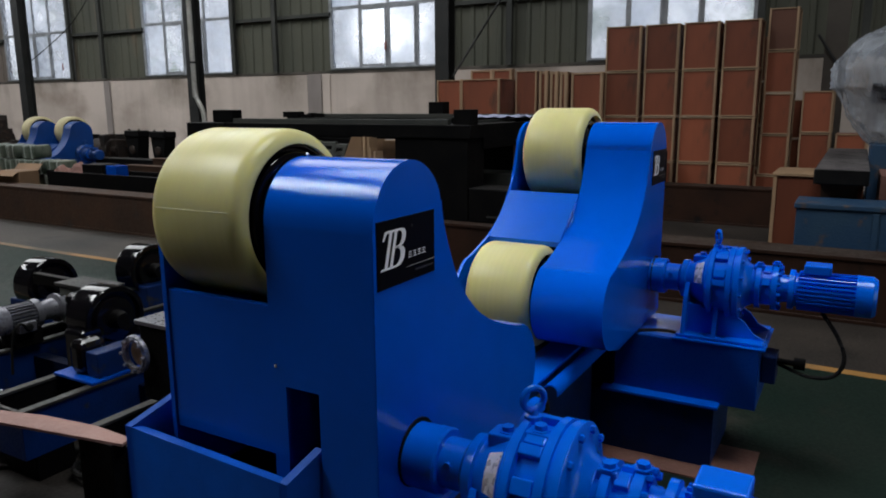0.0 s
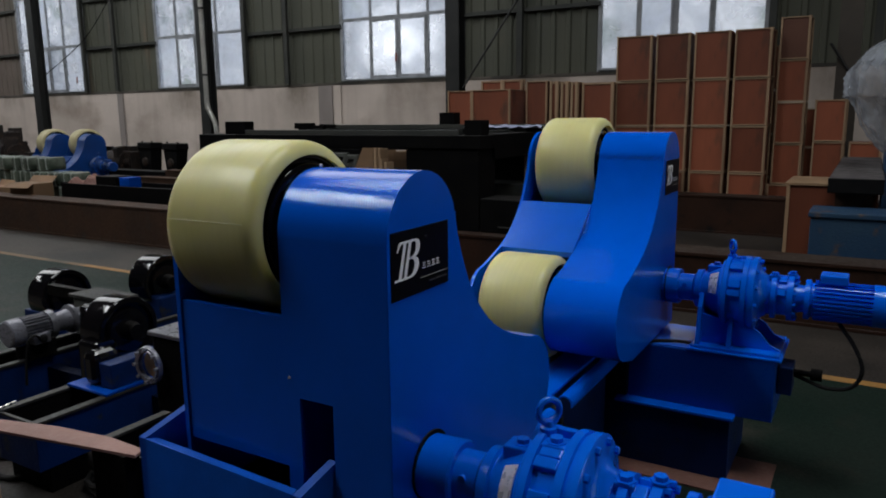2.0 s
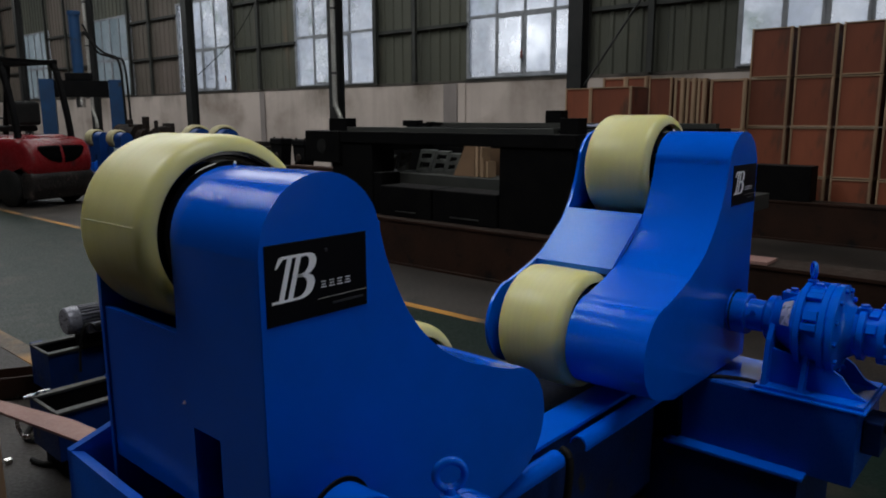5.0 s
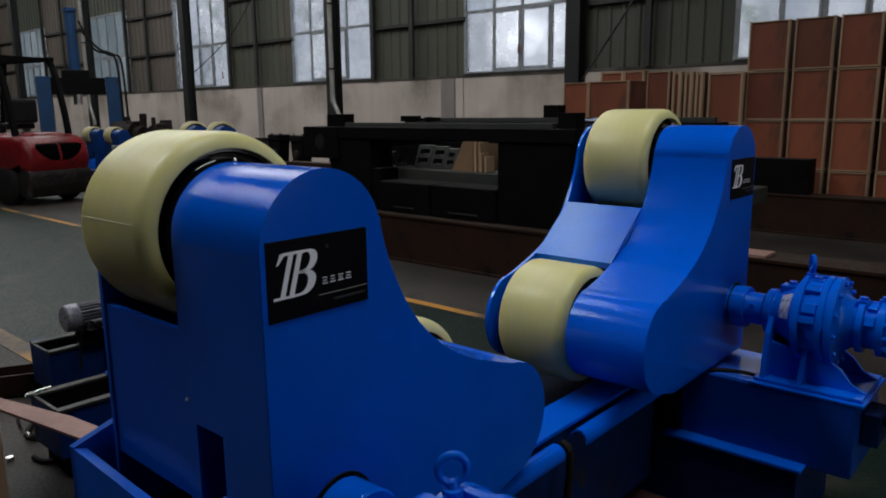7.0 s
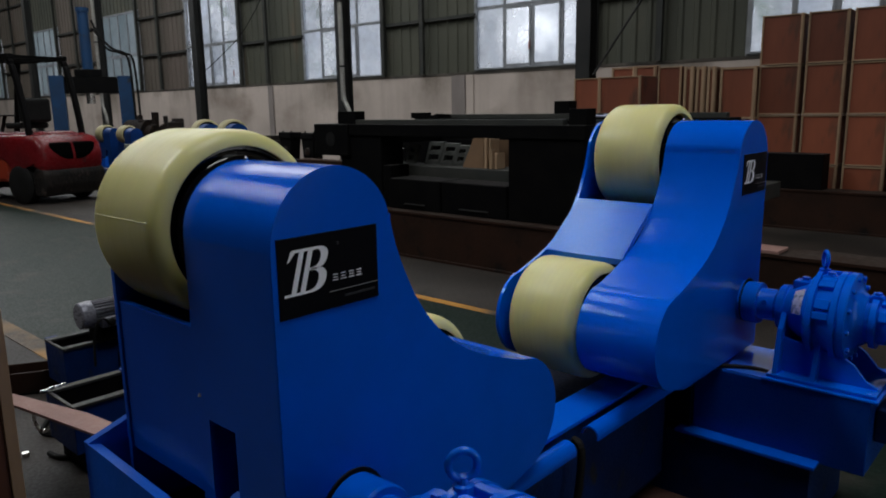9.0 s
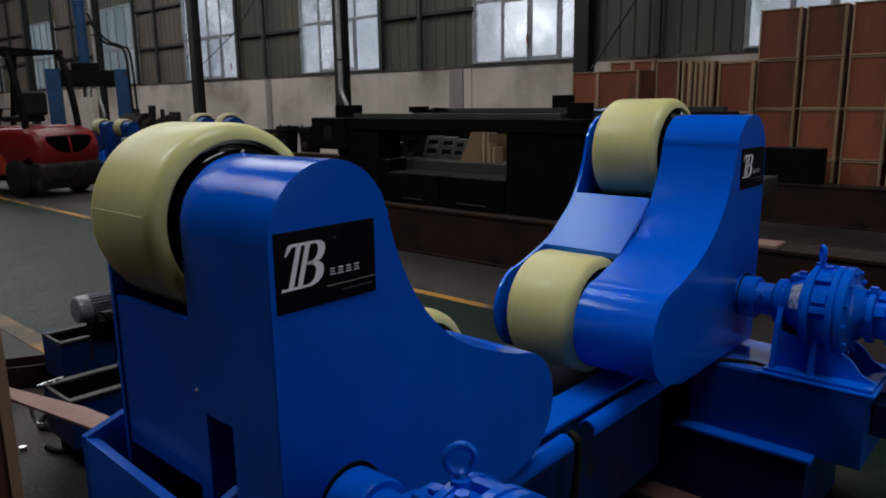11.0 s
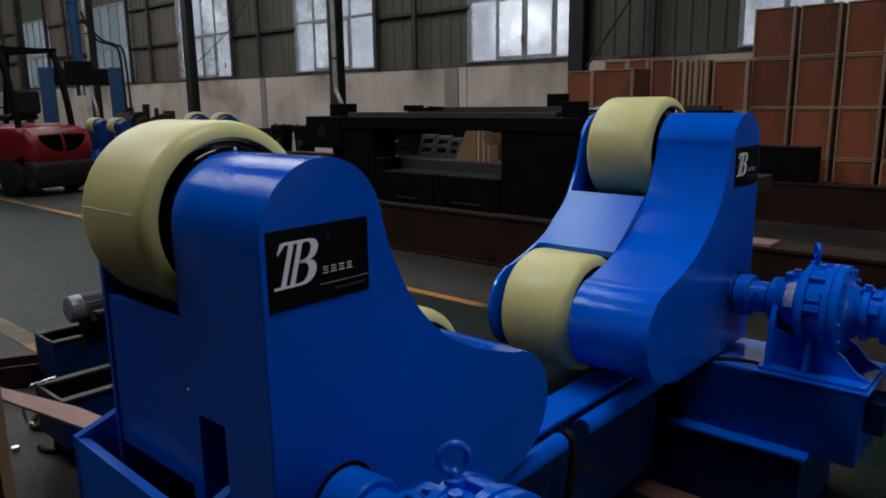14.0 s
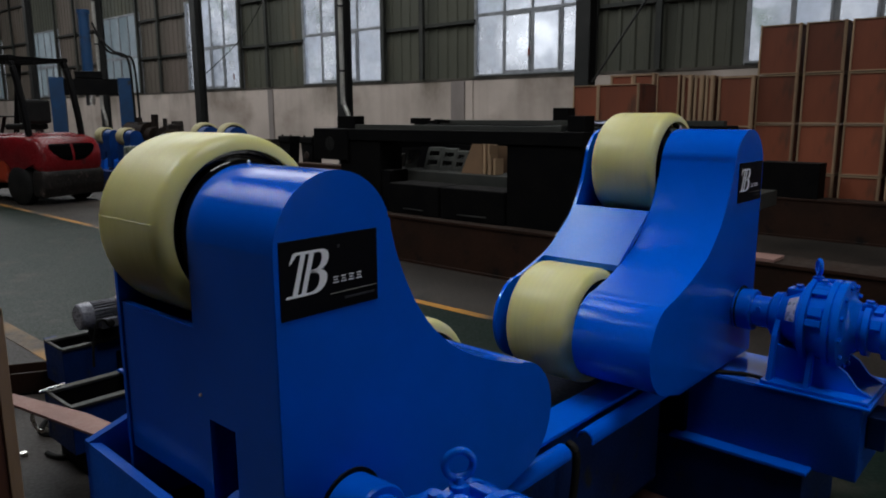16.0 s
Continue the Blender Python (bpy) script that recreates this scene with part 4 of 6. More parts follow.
def machine_frame():
    ob = thing("steel_trestle", pose(-5.4, 4.25, 0.45), "black steel machine frame resting on rusty beams", "trestle")
    part("girder", boxed((0.5, 3.34, 0.0, 0.28, 0.715, 0.83), bevel=0.006), BLACK_DULL, ob)
    end = part("end_box", boxed((-0.06, 0.5, -0.02, 0.3, 0.5, 0.832), bevel=0.01), BLACK_DULL, ob)
    # dark disc laid on the face for the shade of a hole
    part("bore", lathed([(-0.026, 0.075), (-0.0205, 0.075)], (0.22, 0, 0.67), "y", 24), RUBBER, end)
    part("girder", boxed((0.0, 3.9, 1.5, 1.78, 0.62, 0.86), bevel=0.006), BLACK_DULL, ob)
    # light striking the top rails is put into their lighter colour
    part("top_rail", boxed((0.3, 3.1, 0.05, 0.12, 0.83, 0.875), bevel=0.004), GREEN_STEEL, ob)
    part("top_rail", boxed((0.35, 3.85, 1.55, 1.63, 0.86, 0.905), bevel=0.004), GREEN_STEEL, ob)
    part("clamp_plate", boxed((-0.06, 0.2, 1.5, 1.6, 0.86, 0.93), (0.2, 0.34, 1.52, 1.58, 0.862, 0.9), (0.34, 0.4, 1.5, 1.6, 0.86, 0.915), (0.4, 0.56, 1.52, 1.55, 0.885, 0.91), bevel=0.004), BLACK_DULL, ob)
    for x in (0.0, 2.5):
        part("cross_beam", boxed((x + 0.05, x + 0.45, 0.3, 1.5, 0.6, 0.80), bevel=0.006), BLACK_DULL, ob)
    for x, w in ((0.34, 0.62), (2.57, 0.74)):
        part("leg", boxed((x, x + w, 0.02, 0.34, 0.0, 0.712), bevel=0.008), BLACK_DULL, ob)
        part("leg", boxed((x, x + w, 1.5, 1.76, -0.02, 0.62), bevel=0.008), BLACK_DULL, ob)
    part("gusset", boxed((0.96, 1.08, 0.04, 0.3, 0.0, 0.42), bevel=0.006), BLACK_DULL, ob)
    for x0, x1 in ((1.09, 1.78), (1.8, 2.56)):
        block = part("lower_block", boxed((x0, x1, 0.0, 0.34, 0.0, 0.30), bevel=0.012), BLACK_DULL, ob)
        part("handle_bar", boxed((x0 + 0.22, x1 - 0.2, -0.014, 0.0, 0.05, 0.062)), WORN_EDGE, block, "thin worn metal bar")
    part("cross_beam", boxed((3.0, 3.335, 0.285, 1.495, 0.615, 0.835), bevel=0.006), BLACK_DULL, ob)
    part("top_rail", boxed((3.05, 3.12, 0.3, 1.45, 0.836, 0.86), bevel=0.004), GREEN_STEEL, ob)
    part("top_rail", boxed((2.3, 2.36, 0.3, 1.45, 0.836, 0.86), bevel=0.004), GREEN_STEEL, ob)
    block = part("lower_block", boxed((3.32, 4.1, 0.02, 0.36, 0.0, 0.295), bevel=0.012), BLACK_DULL, ob)
    part("handle_bar", boxed((3.5, 3.85, 0.006, 0.0195, 0.05, 0.062)), WORN_EDGE, block, "thin worn metal bar")
    part("shelf", boxed((-0.3, 4.4, 1.0, 1.4, 0.2, 0.33), bevel=0.005), GREEN_STEEL, ob, "dark grey steel shelf rail")
    for x in (0.02, 2.5, 4.1):
        part("shelf_post", boxed((x, x + 0.2, 1.1, 1.3, -0.45, 0.2)), BLACK_DULL, ob)
    for x, y, z, w in ((0.28, 0.04, 0.832, 0.28), (3.15, 0.06, 0.83, 0.17), (2.02, 1.55, 0.905, 0.19)):
        part("stop_block", boxed((x, x + w, y, y + 0.14, z, z + 0.13), bevel=0.004), BLACK_DULL, ob)
    return ob


machine_frame()


def timber_stack(x, y, z):
    """A pale panel leaning beside some thin upright slats."""
    bm = bmesh.new()
    prism(bm, [(0.0, 0.0), (0.3, 0.0), (0.3, 0.335), (0.165, 0.33)], 0.0, 0.03, "y")
    solid("plywood_offcut", bm, CARD, "pale plywood panel leaning behind the dark beams", "panel", m=pose(x, y, z))
    stack = thing("timber_bundle", pose(x, y, z), "thin pale timber slats standing between the beams", "timber")
    for dx, dy, h, turn in ((0.31, 0.0, 0.34, 2), (0.355, 0.02, 0.315, -3), (0.40, -0.02, 0.205, 4), (0.45, 0.0, 0.17, -2)):
        bm = boxed((0.0, 0.032, 0, 0.14, 0, h), bevel=0.003)
        part("slat", bm, BATTEN, stack).matrix_basis = pose(dx, dy, 0, 0, 0, turn)


timber_stack(-4.27, 5.34, 0.782)
solid("timber_prop", boxed((0.0, 0.05, 0.0, 0.05, 0.0, 0.49), bevel=0.004), TIMBER, "pale timber prop standing on the shelf", "timber", m=pose(-2.17, 5.4, 0.7815))
bm = bmesh.new()
bmesh.ops.create_grid(bm, x_segments=16, y_segments=14, size=0.5)
for v in bm.verts:
    fold = noise.noise(Vector((v.co.x * 5, v.co.y * 5, 2.0)))
    v.co = Vector((v.co.x * 0.75, v.co.y * 0.6, 0.035 + 0.05 * abs(fold) + 0.02 * noise.noise(Vector((v.co.x * 14, v.co.y * 14, 7.0)))))
bmesh.ops.solidify(bm, geom=list(bm.faces), thickness=0.004)
solid("crumpled_film", bm, PALE_FILM, "crumpled pale film lying on the black frame", "film sheet", smooth=True, m=pose(-2.42, 5.6, 1.29))


def rack_frame(x, y, z, w, h, lean):
    """A small cast frame: two slanted stiles and three rungs in one casting."""
    bm = bmesh.new()
    skew = Matrix(((1, 0, 0.35, 0), (0, 1, 0, 0), (0, 0, 1, 0), (0, 0, 0, 1)))
    for x0, x1, z0, z1 in ((0, 0.035, 0, h), (w - 0.035, w, 0, h), (0.035, w - 0.035, 0, 0.05), (0.035, w - 0.035, h * 0.45, h * 0.62), (0.035, w - 0.035, h - 0.04, h)):
        box(bm, x0, x1, -0.03, 0.03, z0, z1, turn=skew)
    return solid("machine_link", bm, LINK, "grey cast link leaning on the shelf", "machine part", "links on the shelf", m=pose(x, y, z, lean, 0, 12))


# dark plates added to block the bright wall behind the frame
ob = thing("plate_stack", pose(-7.35, 6.4, 0), "dark plates added behind the frame to hide the wall", "steel plates")
for i, (w, h) in enumerate(((1.85, 1.1), (1.7, 1.04), (1.77, 0.98))):
    part("plate", boxed((0.03 * i, w, 0.03 * i, 0.03 * i + 0.02, 0, h), bevel=0.003), BLACK_DULL, ob)
ob = thing("wood_panel", pose(-5.45, 6.35, 0), "plain brown board panel standing on edge", "panel")
part("board", boxed((0, 1.1, 0, 0.02, 0, 1.08), bevel=0.003), CARD, ob)
part("batten", boxed((0.5, 0.56, -0.025, -0.0005, 0, 1.06), bevel=0.003), TIMBER, ob)
ob = thing("carton", pose(-4.34, 6.3, 0), "brown cardboard carton standing behind the black frame", "carton")
part("box", boxed((0.0, 0.42, 0.0, 0.35, 0.0, 1.02), bevel=0.008), CARD, ob)
part("flap", boxed((0.0, 0.42, -0.004, 0.0, 0.9, 1.02)), CARD, ob)
# one more dark sheet added to block the wall
solid("leaning_sheet", boxed((0.0, 1.5, 0.0, 0.03, 0.0, 1.05), bevel=0.004), BLACK_DULL, "dark sheet added behind the frame to hide the wall", "panel", m=pose(-3.9, 6.4, 0))
LINK = surface("grey_cast_link", (0.1, 0.105, 0.095), (0.045, 0.045, 0.042), 7.0, (0.5, 0.7), bump=0.2)
for x, w, h in ((-5.5, 0.1, 0.17), (-5.3, 0.13, 0.22), (-4.98, 0.2, 0.26), (-4.74, 0.19, 0.25), (-4.53, 0.15, 0.23)):
    rack_frame(x, 5.5, 0.785, w, h, 6)

# ---- shipping crates ----


def crate(x0, x1, y0, y1, z0, z1, label, batten=0.019, rails=(), ply=PLY):
    """Plywood crate with pale battens along its edges, corner at x0, y0, z0."""
    w, d, h = x1 - x0, y1 - y0, z1 - z0
    ob = thing("shipping_crate", pose(x0, y0, z0), label, "crate", "stacked crates")
    part("plywood_box", boxed((0.006, w - 0.006, 0.006, d - 0.006, 0.004, h - 0.004)), ply, ob)
    t = 0.018
    for x in (0.0, w - batten):
        part("corner_batten", boxed((x, x + batten, -t + 0.006, 0.0055, 0, h), bevel=0.002), BATTEN, ob)
        part("corner_batten", boxed((x, x + batten, d - 0.0055, d + t - 0.006, 0, h), bevel=0.002), BATTEN, ob)
    for z in (0.001, h - batten - 0.001, *rails):
        part("cross_batten", boxed((batten, w - batten, -t + 0.008, 0.0055, z, z + batten * 0.8), bevel=0.002), BATTEN, ob)
        part("side_batten", boxed((w - 0.0055, w + t - 0.008, batten, d - batten, z, z + batten * 0.8), bevel=0.002), BATTEN, ob)
    for y in (0.0, d - batten):
        part("side_batten", boxed((w - 0.0055, w + t - 0.006, y, y + batten, 0, h), bevel=0.002), BATTEN, ob)
    return ob


SHIP = "red-brown plywood crate with pale timber battens, stacked"
for x0, x1 in ((-2.26, -1.80), (-1.735, -1.315), (-1.25, -0.83), (-0.765, -0.352)):
    for k in range(4):
        crate(x0, x1, 8.63 + random.uniform(-0.01, 0.01), 9.08, 0.11 + 0.59 * k, 0.11 + 0.59 * k + 0.585, SHIP)
for k in range(4):
    crate(-0.30 + random.uniform(-0.015, 0.015), 0.04, 8.9, 9.3, 0.55 + 0.515 * k, 0.55 + 0.515 * k + 0.51, "brown plywood crate in a narrow stack", ply=CRATE_PLY if k == 3 else PLY)
crate(-0.32, 0.06, 8.9, 9.3, 0.03, 0.545, "brown plywood crate at the foot of a narrow stack")
for x in (0.16, 0.56):
    for k in range(3 if x < 0.5 else 2):
        crate(x, x + 0.34, 8.9, 9.3, 0.06 + 0.515 * k, 0.06 + 0.515 * k + 0.51, "brown plywood crate in a low stack")
for k in range(4):
    crate(-0.85, -0.33, 9.34, 9.45, 0.03 + 0.57 * k, 0.03 + 0.57 * k + 0.565, "brown plywood crate behind the tall stack")
for k in range(3):
    crate(-0.02, 0.3, 9.34, 9.45, 0.5 * k, 0.5 * k + 0.495, "brown plywood crate behind the narrow stack")
bm = boxed((-2.3, 0.0, 8.62, 9.1, 0.0, 0.105))
solid("crate_skid", bm, TIMBER, "timber skid under the stacked crates", "pallet")
bm = boxed((0.1, 0.95, 8.88, 9.32, 0.0, 0.055))
solid("crate_skid", bm, TIMBER, "timber skid under the low crates", "pallet")
LOW = "wide red-brown plywood crate beside the tall stack"
crate(-4.82, -4.415, 8.5, 9.15, 0.0, 1.82, LOW, 0.018)
crate(-4.405, -3.79, 8.5, 9.1, 0.0, 1.825, LOW, 0.018)
crate(-4.62, -4.25, 9.22, 9.34, 0.0, 1.985, "red-brown plywood panel crate standing upright", 0.03)
crate(-4.24, -3.92, 9.22, 9.34, 0.0, 1.99, "red-brown plywood panel crate standing upright", 0.03)
crate(-3.52, -3.215, 8.5, 9.1, 0.0, 1.92, "tall dark plywood crate between the stacks", 0.012)
for i, (x, w) in enumerate(((-3.175, 0.12), (-3.01, 0.105), (-2.865, 0.1))):
    crate(x, x + w, 8.52, 9.15, 0.0, 1.91 - 0.008 * i, "narrow upright plywood crate in a row", 0.036)
crate(-2.71, -2.275, 8.55, 9.1, 0.0, 1.88, "tall plywood crate with pale battens", 0.03, (0.62, 1.24))

# ---- things beyond the rotator, seen over the aisle ----
ob = thing("blue_steel_box", pose(0.44, 4.55, 0), "dark faded-blue steel box with chipped edges", "steel box")
part("body", boxed((0.015, 1.95, 0.015, 0.43, 0.09, 0.70), bevel=0.008), BLUE_OLD, ob)
part("lid", boxed((0.0, 1.96, 0.0, 0.45, 0.70, 0.74), bevel=0.008), BLUE_OLD, ob)
for x in (0.1, 1.6):
    part("skid", boxed((x, x + 0.12, 0.02, 0.42, 0.0, 0.09)), BLACK_DULL, ob)
for x in (0.5, 1.1):
    part("stiffener", boxed((x, x + 0.04, 0.0, 0.0145, 0.1, 0.69), bevel=0.003), BLUE_OLD, ob)
ob = thing("wooden_box", pose(0.192, 5.75, 0), "old brown wooden box with thin corner battens", "wooden box")
part("box_body", boxed((0, 0.688, 0, 0.7, 0, 0.825), bevel=0.006), PLY, ob)
part("corner_batten", boxed((-0.008, 0.02, -0.012, 0, 0, 0.825)), TIMBER, ob)
part("lid", boxed((-0.02, 0.698, -0.02, 0.72, 0.826, 0.845)), TIMBER, ob)
solid("steel_section", boxed((0.534, 0.901, 4.9, 7.9, 0.846, 0.960), bevel=0.008), PALE_TOP_BAR, "heavy black steel bar lying on a block and the wooden box", "steel bar")
bm = bmesh.new()
prism(bm, [(0.620, 0.0), (0.799, 0.0), (0.839, 0.845), (0.580, 0.845)], 5.1, 5.5, "y")
solid("support_block", bm, RUST, "rusty tapered block standing under a steel bar", "block")
solid("pink_plank_stack", boxed((0.98, 2.4, 5.22, 5.9, 0.0, 0.9), bevel=0.004), PINK_WOOD, "pale pinkish timber stack", "timber")
solid("short_plank", boxed((-0.85, -0.515, 4.135, 4.34, 0.451, 0.473), bevel=0.003), PALE_PINK, "short pinkish plank lying on the rusty beam", "plank")


def wrapped_bundle(x, y, z, rx, ry, rz, label):
    ob = thing("wrapped_machine", pose(x, y, z), label, "wrapped bundle")
    bm = bmesh.new()
    bmesh.ops.create_icosphere(bm, subdivisions=6, radius=1.0)
    for v in bm.verts:
        n = v.co.normalized()
        wide = noise.noise(n * 1.7) * 0.16
        pleat = abs(noise.noise(Vector((n.x * 6, n.y * 6, n.z * 1.4)))) * 0.1 + abs(noise.noise(Vector((n.x * 15, n.y * 15, n.z * 3 + 4)))) * 0.05
        flat = math.hypot(n.x, n.y)
        hang = max(0.0, -n.z) ** 0.5
        reach = (flat ** 0.62 if n.z < 0 else flat ** 0.9) * (1 - 0.28 * hang)
        fold = 0.06 * hang * math.sin(11 * math.atan2(n.y, n.x) + 3 * noise.noise(n * 2.0))
        spread = reach * (1 + wide - pleat + fold) / max(flat, 1e-6)
        v.co = Vector((n.x * rx * spread, n.y * ry * spread, n.z * rz * (1 + 0.5 * wide - pleat * max(n.z, 0.0))))
    part("film", bm, FILM, ob, "clear crinkled plastic film", smooth=True)
    part("core", boxed((-0.3, 0.5, -0.25, 0.3, -0.48, 0.2), bevel=0.06), BLUE_DARK, ob, "dark blue-grey machine part inside the film")
    part("shaft", lathed([(-0.55, 0.09), (-0.3, 0.09)], (0, 0, -0.05), "x", 20), BLACK_DULL, ob, smooth=True)
    return ob


wrapped_bundle(1.42, 6.3, 1.58, 0.86, 0.66, 0.64, "bulky machine part wrapped in clear crinkled plastic film")
solid("machine_stand", boxed((0.9, 2.3, 5.95, 6.7, 0.43, 1.1), bevel=0.01), BLUE_OLD, "blue-grey steel stand under the wrapped part", "stand")

# ---- forklift ----
SCUFFED = surface("scuffed_black_casting", (0.008, 0.007, 0.007), (0.02, 0.016, 0.014), 5.0, (0.4, 0.65), bump=0.4, grain=22, spot=(0.07, 0.05, 0.045, 0.62), spec=0.25)


def forklift(m):
    ob = thing("forklift", m, "red forklift with a dark overhead guard, parked", "forklift")
    # local: rear faces +x, width along y, origin on the floor under the rear axle
    bm = bmesh.new()
    profile = [(-0.95, 0.62), (-0.42, 0.62), (-0.34, 0.7), (-0.1, 0.74), (0.12, 0.7), (0.24, 0.56), (0.44, 0.5), (0.5, 0.62), (0.51, 0.8), (0.47, 0.96), (0.36, 1.07), (0.15, 1.12), (-0.95, 1.1)]
    prism(bm, profile, -0.58, 0.58, "y")
    bmesh.ops.bevel(bm, geom=[e for e in bm.edges if abs(e.verts[0].co.y - e.verts[1].co.y) < 1e-5], offset=0.13, segments=5, affect="EDGES", profile=0.5, clamp_overlap=True)
    weight = part("counterweight", bm, RED, ob, "red rounded cast counterweight", smooth=True)
    # rows of two near-black plates painted as shaded openings: height, depth of the rear face there, reach to the side
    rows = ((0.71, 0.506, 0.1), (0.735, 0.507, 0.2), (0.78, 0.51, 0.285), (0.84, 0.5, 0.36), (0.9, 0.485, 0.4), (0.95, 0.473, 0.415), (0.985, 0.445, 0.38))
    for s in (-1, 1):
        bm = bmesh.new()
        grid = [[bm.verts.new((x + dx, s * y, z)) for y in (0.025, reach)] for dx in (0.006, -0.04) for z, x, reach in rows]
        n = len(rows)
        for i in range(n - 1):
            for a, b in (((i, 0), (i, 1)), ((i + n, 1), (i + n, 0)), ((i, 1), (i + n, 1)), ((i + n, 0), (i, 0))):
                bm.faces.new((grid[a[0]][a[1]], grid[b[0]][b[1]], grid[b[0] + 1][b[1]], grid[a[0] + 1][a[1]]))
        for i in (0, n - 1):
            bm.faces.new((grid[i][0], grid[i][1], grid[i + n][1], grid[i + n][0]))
        part("opening", bm, HOLE_BLACK, weight, "near-black plate painted as a shaded opening in the counterweight")
    bm = bmesh.new()
    prism(bm, [(0.2, 0.14), (0.44, 0.13), (0.5, 0.3), (0.5, 0.5), (0.46, 0.57), (0.26, 0.58), (0.2, 0.5)], -0.56, 0.56, "y")
    bmesh.ops.bevel(bm, geom=list(bm.edges), offset=0.035, segments=3, affect="EDGES", profile=0.5)
    part("rear_skirt", bm, SCUFFED, ob, "scuffed black skirt under the counterweight")
    part("chassis", boxed((-1.9, 0.1, -0.36, 0.36, 0.22, 0.6), bevel=0.03), BLACK_DULL, ob)
    part("body", boxed((-1.75, -0.42, -0.57, 0.57, 0.34, 0.92), bevel=0.06), ORANGE, ob, "orange-red side body panels")
    part("hood", boxed((-0.95, 0.12, -0.42, 0.42, 1.0, 1.15), bevel=0.07), RED, ob)
    part("seat", boxed((-0.85, -0.4, -0.25, 0.25, 1.2, 1.3), bevel=0.03), RUBBER, ob)
    part("seat_back", boxed((-0.45, -0.3, -0.26, 0.26, 1.3, 1.7), bevel=0.05), RUBBER, ob)
    for y in (-0.47, 0.47):
        part("guard_post", piped(curve_points([(0.12, y, 1.08), (0.06, y, 1.5), (-0.08, y, 2.1), (-0.2, y, 2.33)], 4), 0.055, 8), BLACK_DULL, ob)
        part("guard_post", piped([(-1.7, y, 0.9), (-1.55, y, 1.6), (-1.4, y, 2.33)], 0.05, 8), BLACK_DULL, ob)
        part("guard_rail", boxed((-1.5, -0.12, y - 0.05, y + 0.05, 2.31, 2.39), bevel=0.015), BLACK_DULL, ob)
    for i in range(7):
        x = -1.48 + 0.215 * i
        part("guard_bar", boxed((x, x + 0.06, -0.42, 0.42, 2.32, 2.37)), BLACK_DULL, ob)
    for y in (-0.5, 0.5):
        tyre = part("rear_tyre", lathed([(-0.1, 0.12), (-0.1, 0.27), (-0.07, 0.315), (0.07, 0.315), (0.1, 0.27), (0.1, 0.12)], (-0.1, y, 0.315), "y", 32), RUBBER, ob, "dusty black rear tyre", smooth=True)
        part("rim", lathed([(-0.085, 0.05), (-0.085, 0.16), (0.085, 0.16), (0.085, 0.05)], (-0.1, y, 0.315), "y", 24), RUST, tyre, smooth=True)
        tyre = part("front_tyre", lathed([(-0.12, 0.14), (-0.12, 0.31), (-0.09, 0.35), (0.09, 0.35), (0.12, 0.31), (0.12, 0.14)], (-1.75, y * 1.1, 0.35), "y", 32), RUBBER, ob, smooth=True)
    for y in (-0.3, 0.3):
        part("mast_rail", boxed((-2.25, -2.1, y - 0.06, y + 0.06, 0.1, 2.3), bevel=0.01), BLACK_DULL, ob)
    part("steering_wheel", lathed([(-0.015, 0.14), (0.0, 0.165), (0.015, 0.14)], (-1.2, 0.0, 1.42), "z", 20), RUBBER, ob, smooth=True)
    part("steering_column", piped([(-1.45, 0, 0.9), (-1.2, 0, 1.42)], 0.03, 8), RUBBER, ob)
    return ob


forklift(pose(-12.02, 3.9, 0, 0, 0, 15))

# ---- blue hydraulic press ----
PRESS_BLUE = surface("press_blue_paint", (0.012, 0.05, 0.13), (0.014, 0.04, 0.095), 2.5, (0.4, 0.6), bump=0.1, spot=(0.03, 0.03, 0.035, 0.6), spec=0.2)
press = thing("hydraulic_press", pose(-20.0, 7.9, 0, 0, 0, 66), "blue hydraulic press frame with a tall cylinder", "press")
for x in (-0.98, 0.72):
    part("upright", boxed((x, x + 0.36, -0.2, 0.2, 0, 2.45), bevel=0.01), PRESS_BLUE, press)
part("crosshead", boxed((-0.615, 0.715, -0.24, 0.24, 1.98, 2.42), bevel=0.012), BLACK_DULL, press, "black greasy crosshead")
part("bed", boxed((-1.0, 1.1, -0.3, 0.3, 0.3, 0.8), bevel=0.01), BLUE_OLD, press)
part("cylinder", lathed([(2.42, 0.24), (2.5, 0.24), (2.5, 0.14), (4.15, 0.14), (4.15, 0.17), (4.25, 0.17)], (0.0, 0, 0), "z", 28), PRESS_BLUE, press, smooth=True)
part("cylinder_base", boxed((-0.34, 0.34, -0.25, 0.25, 2.42, 2.62), bevel=0.02), BLACK_DULL, press)
part("ram", lathed([(1.7, 0.12), (2.0, 0.12)], (0.0, 0, 0), "z", 24), SILVER, press, smooth=True)
for i, x in enumerate((0.5, 0.62)):
    knots = [(0.2, -0.25, 3.9 - 0.2 * i), (x, -0.28, 3.2), (x + 0.35, -0.28, 3.05), (x + 0.55, -0.28, 2.8), (x + 0.6, -0.28, 1.2)]
    part("hose", piped(curve_points(knots, 6), 0.03, 8), RUBBER, press, smooth=True)


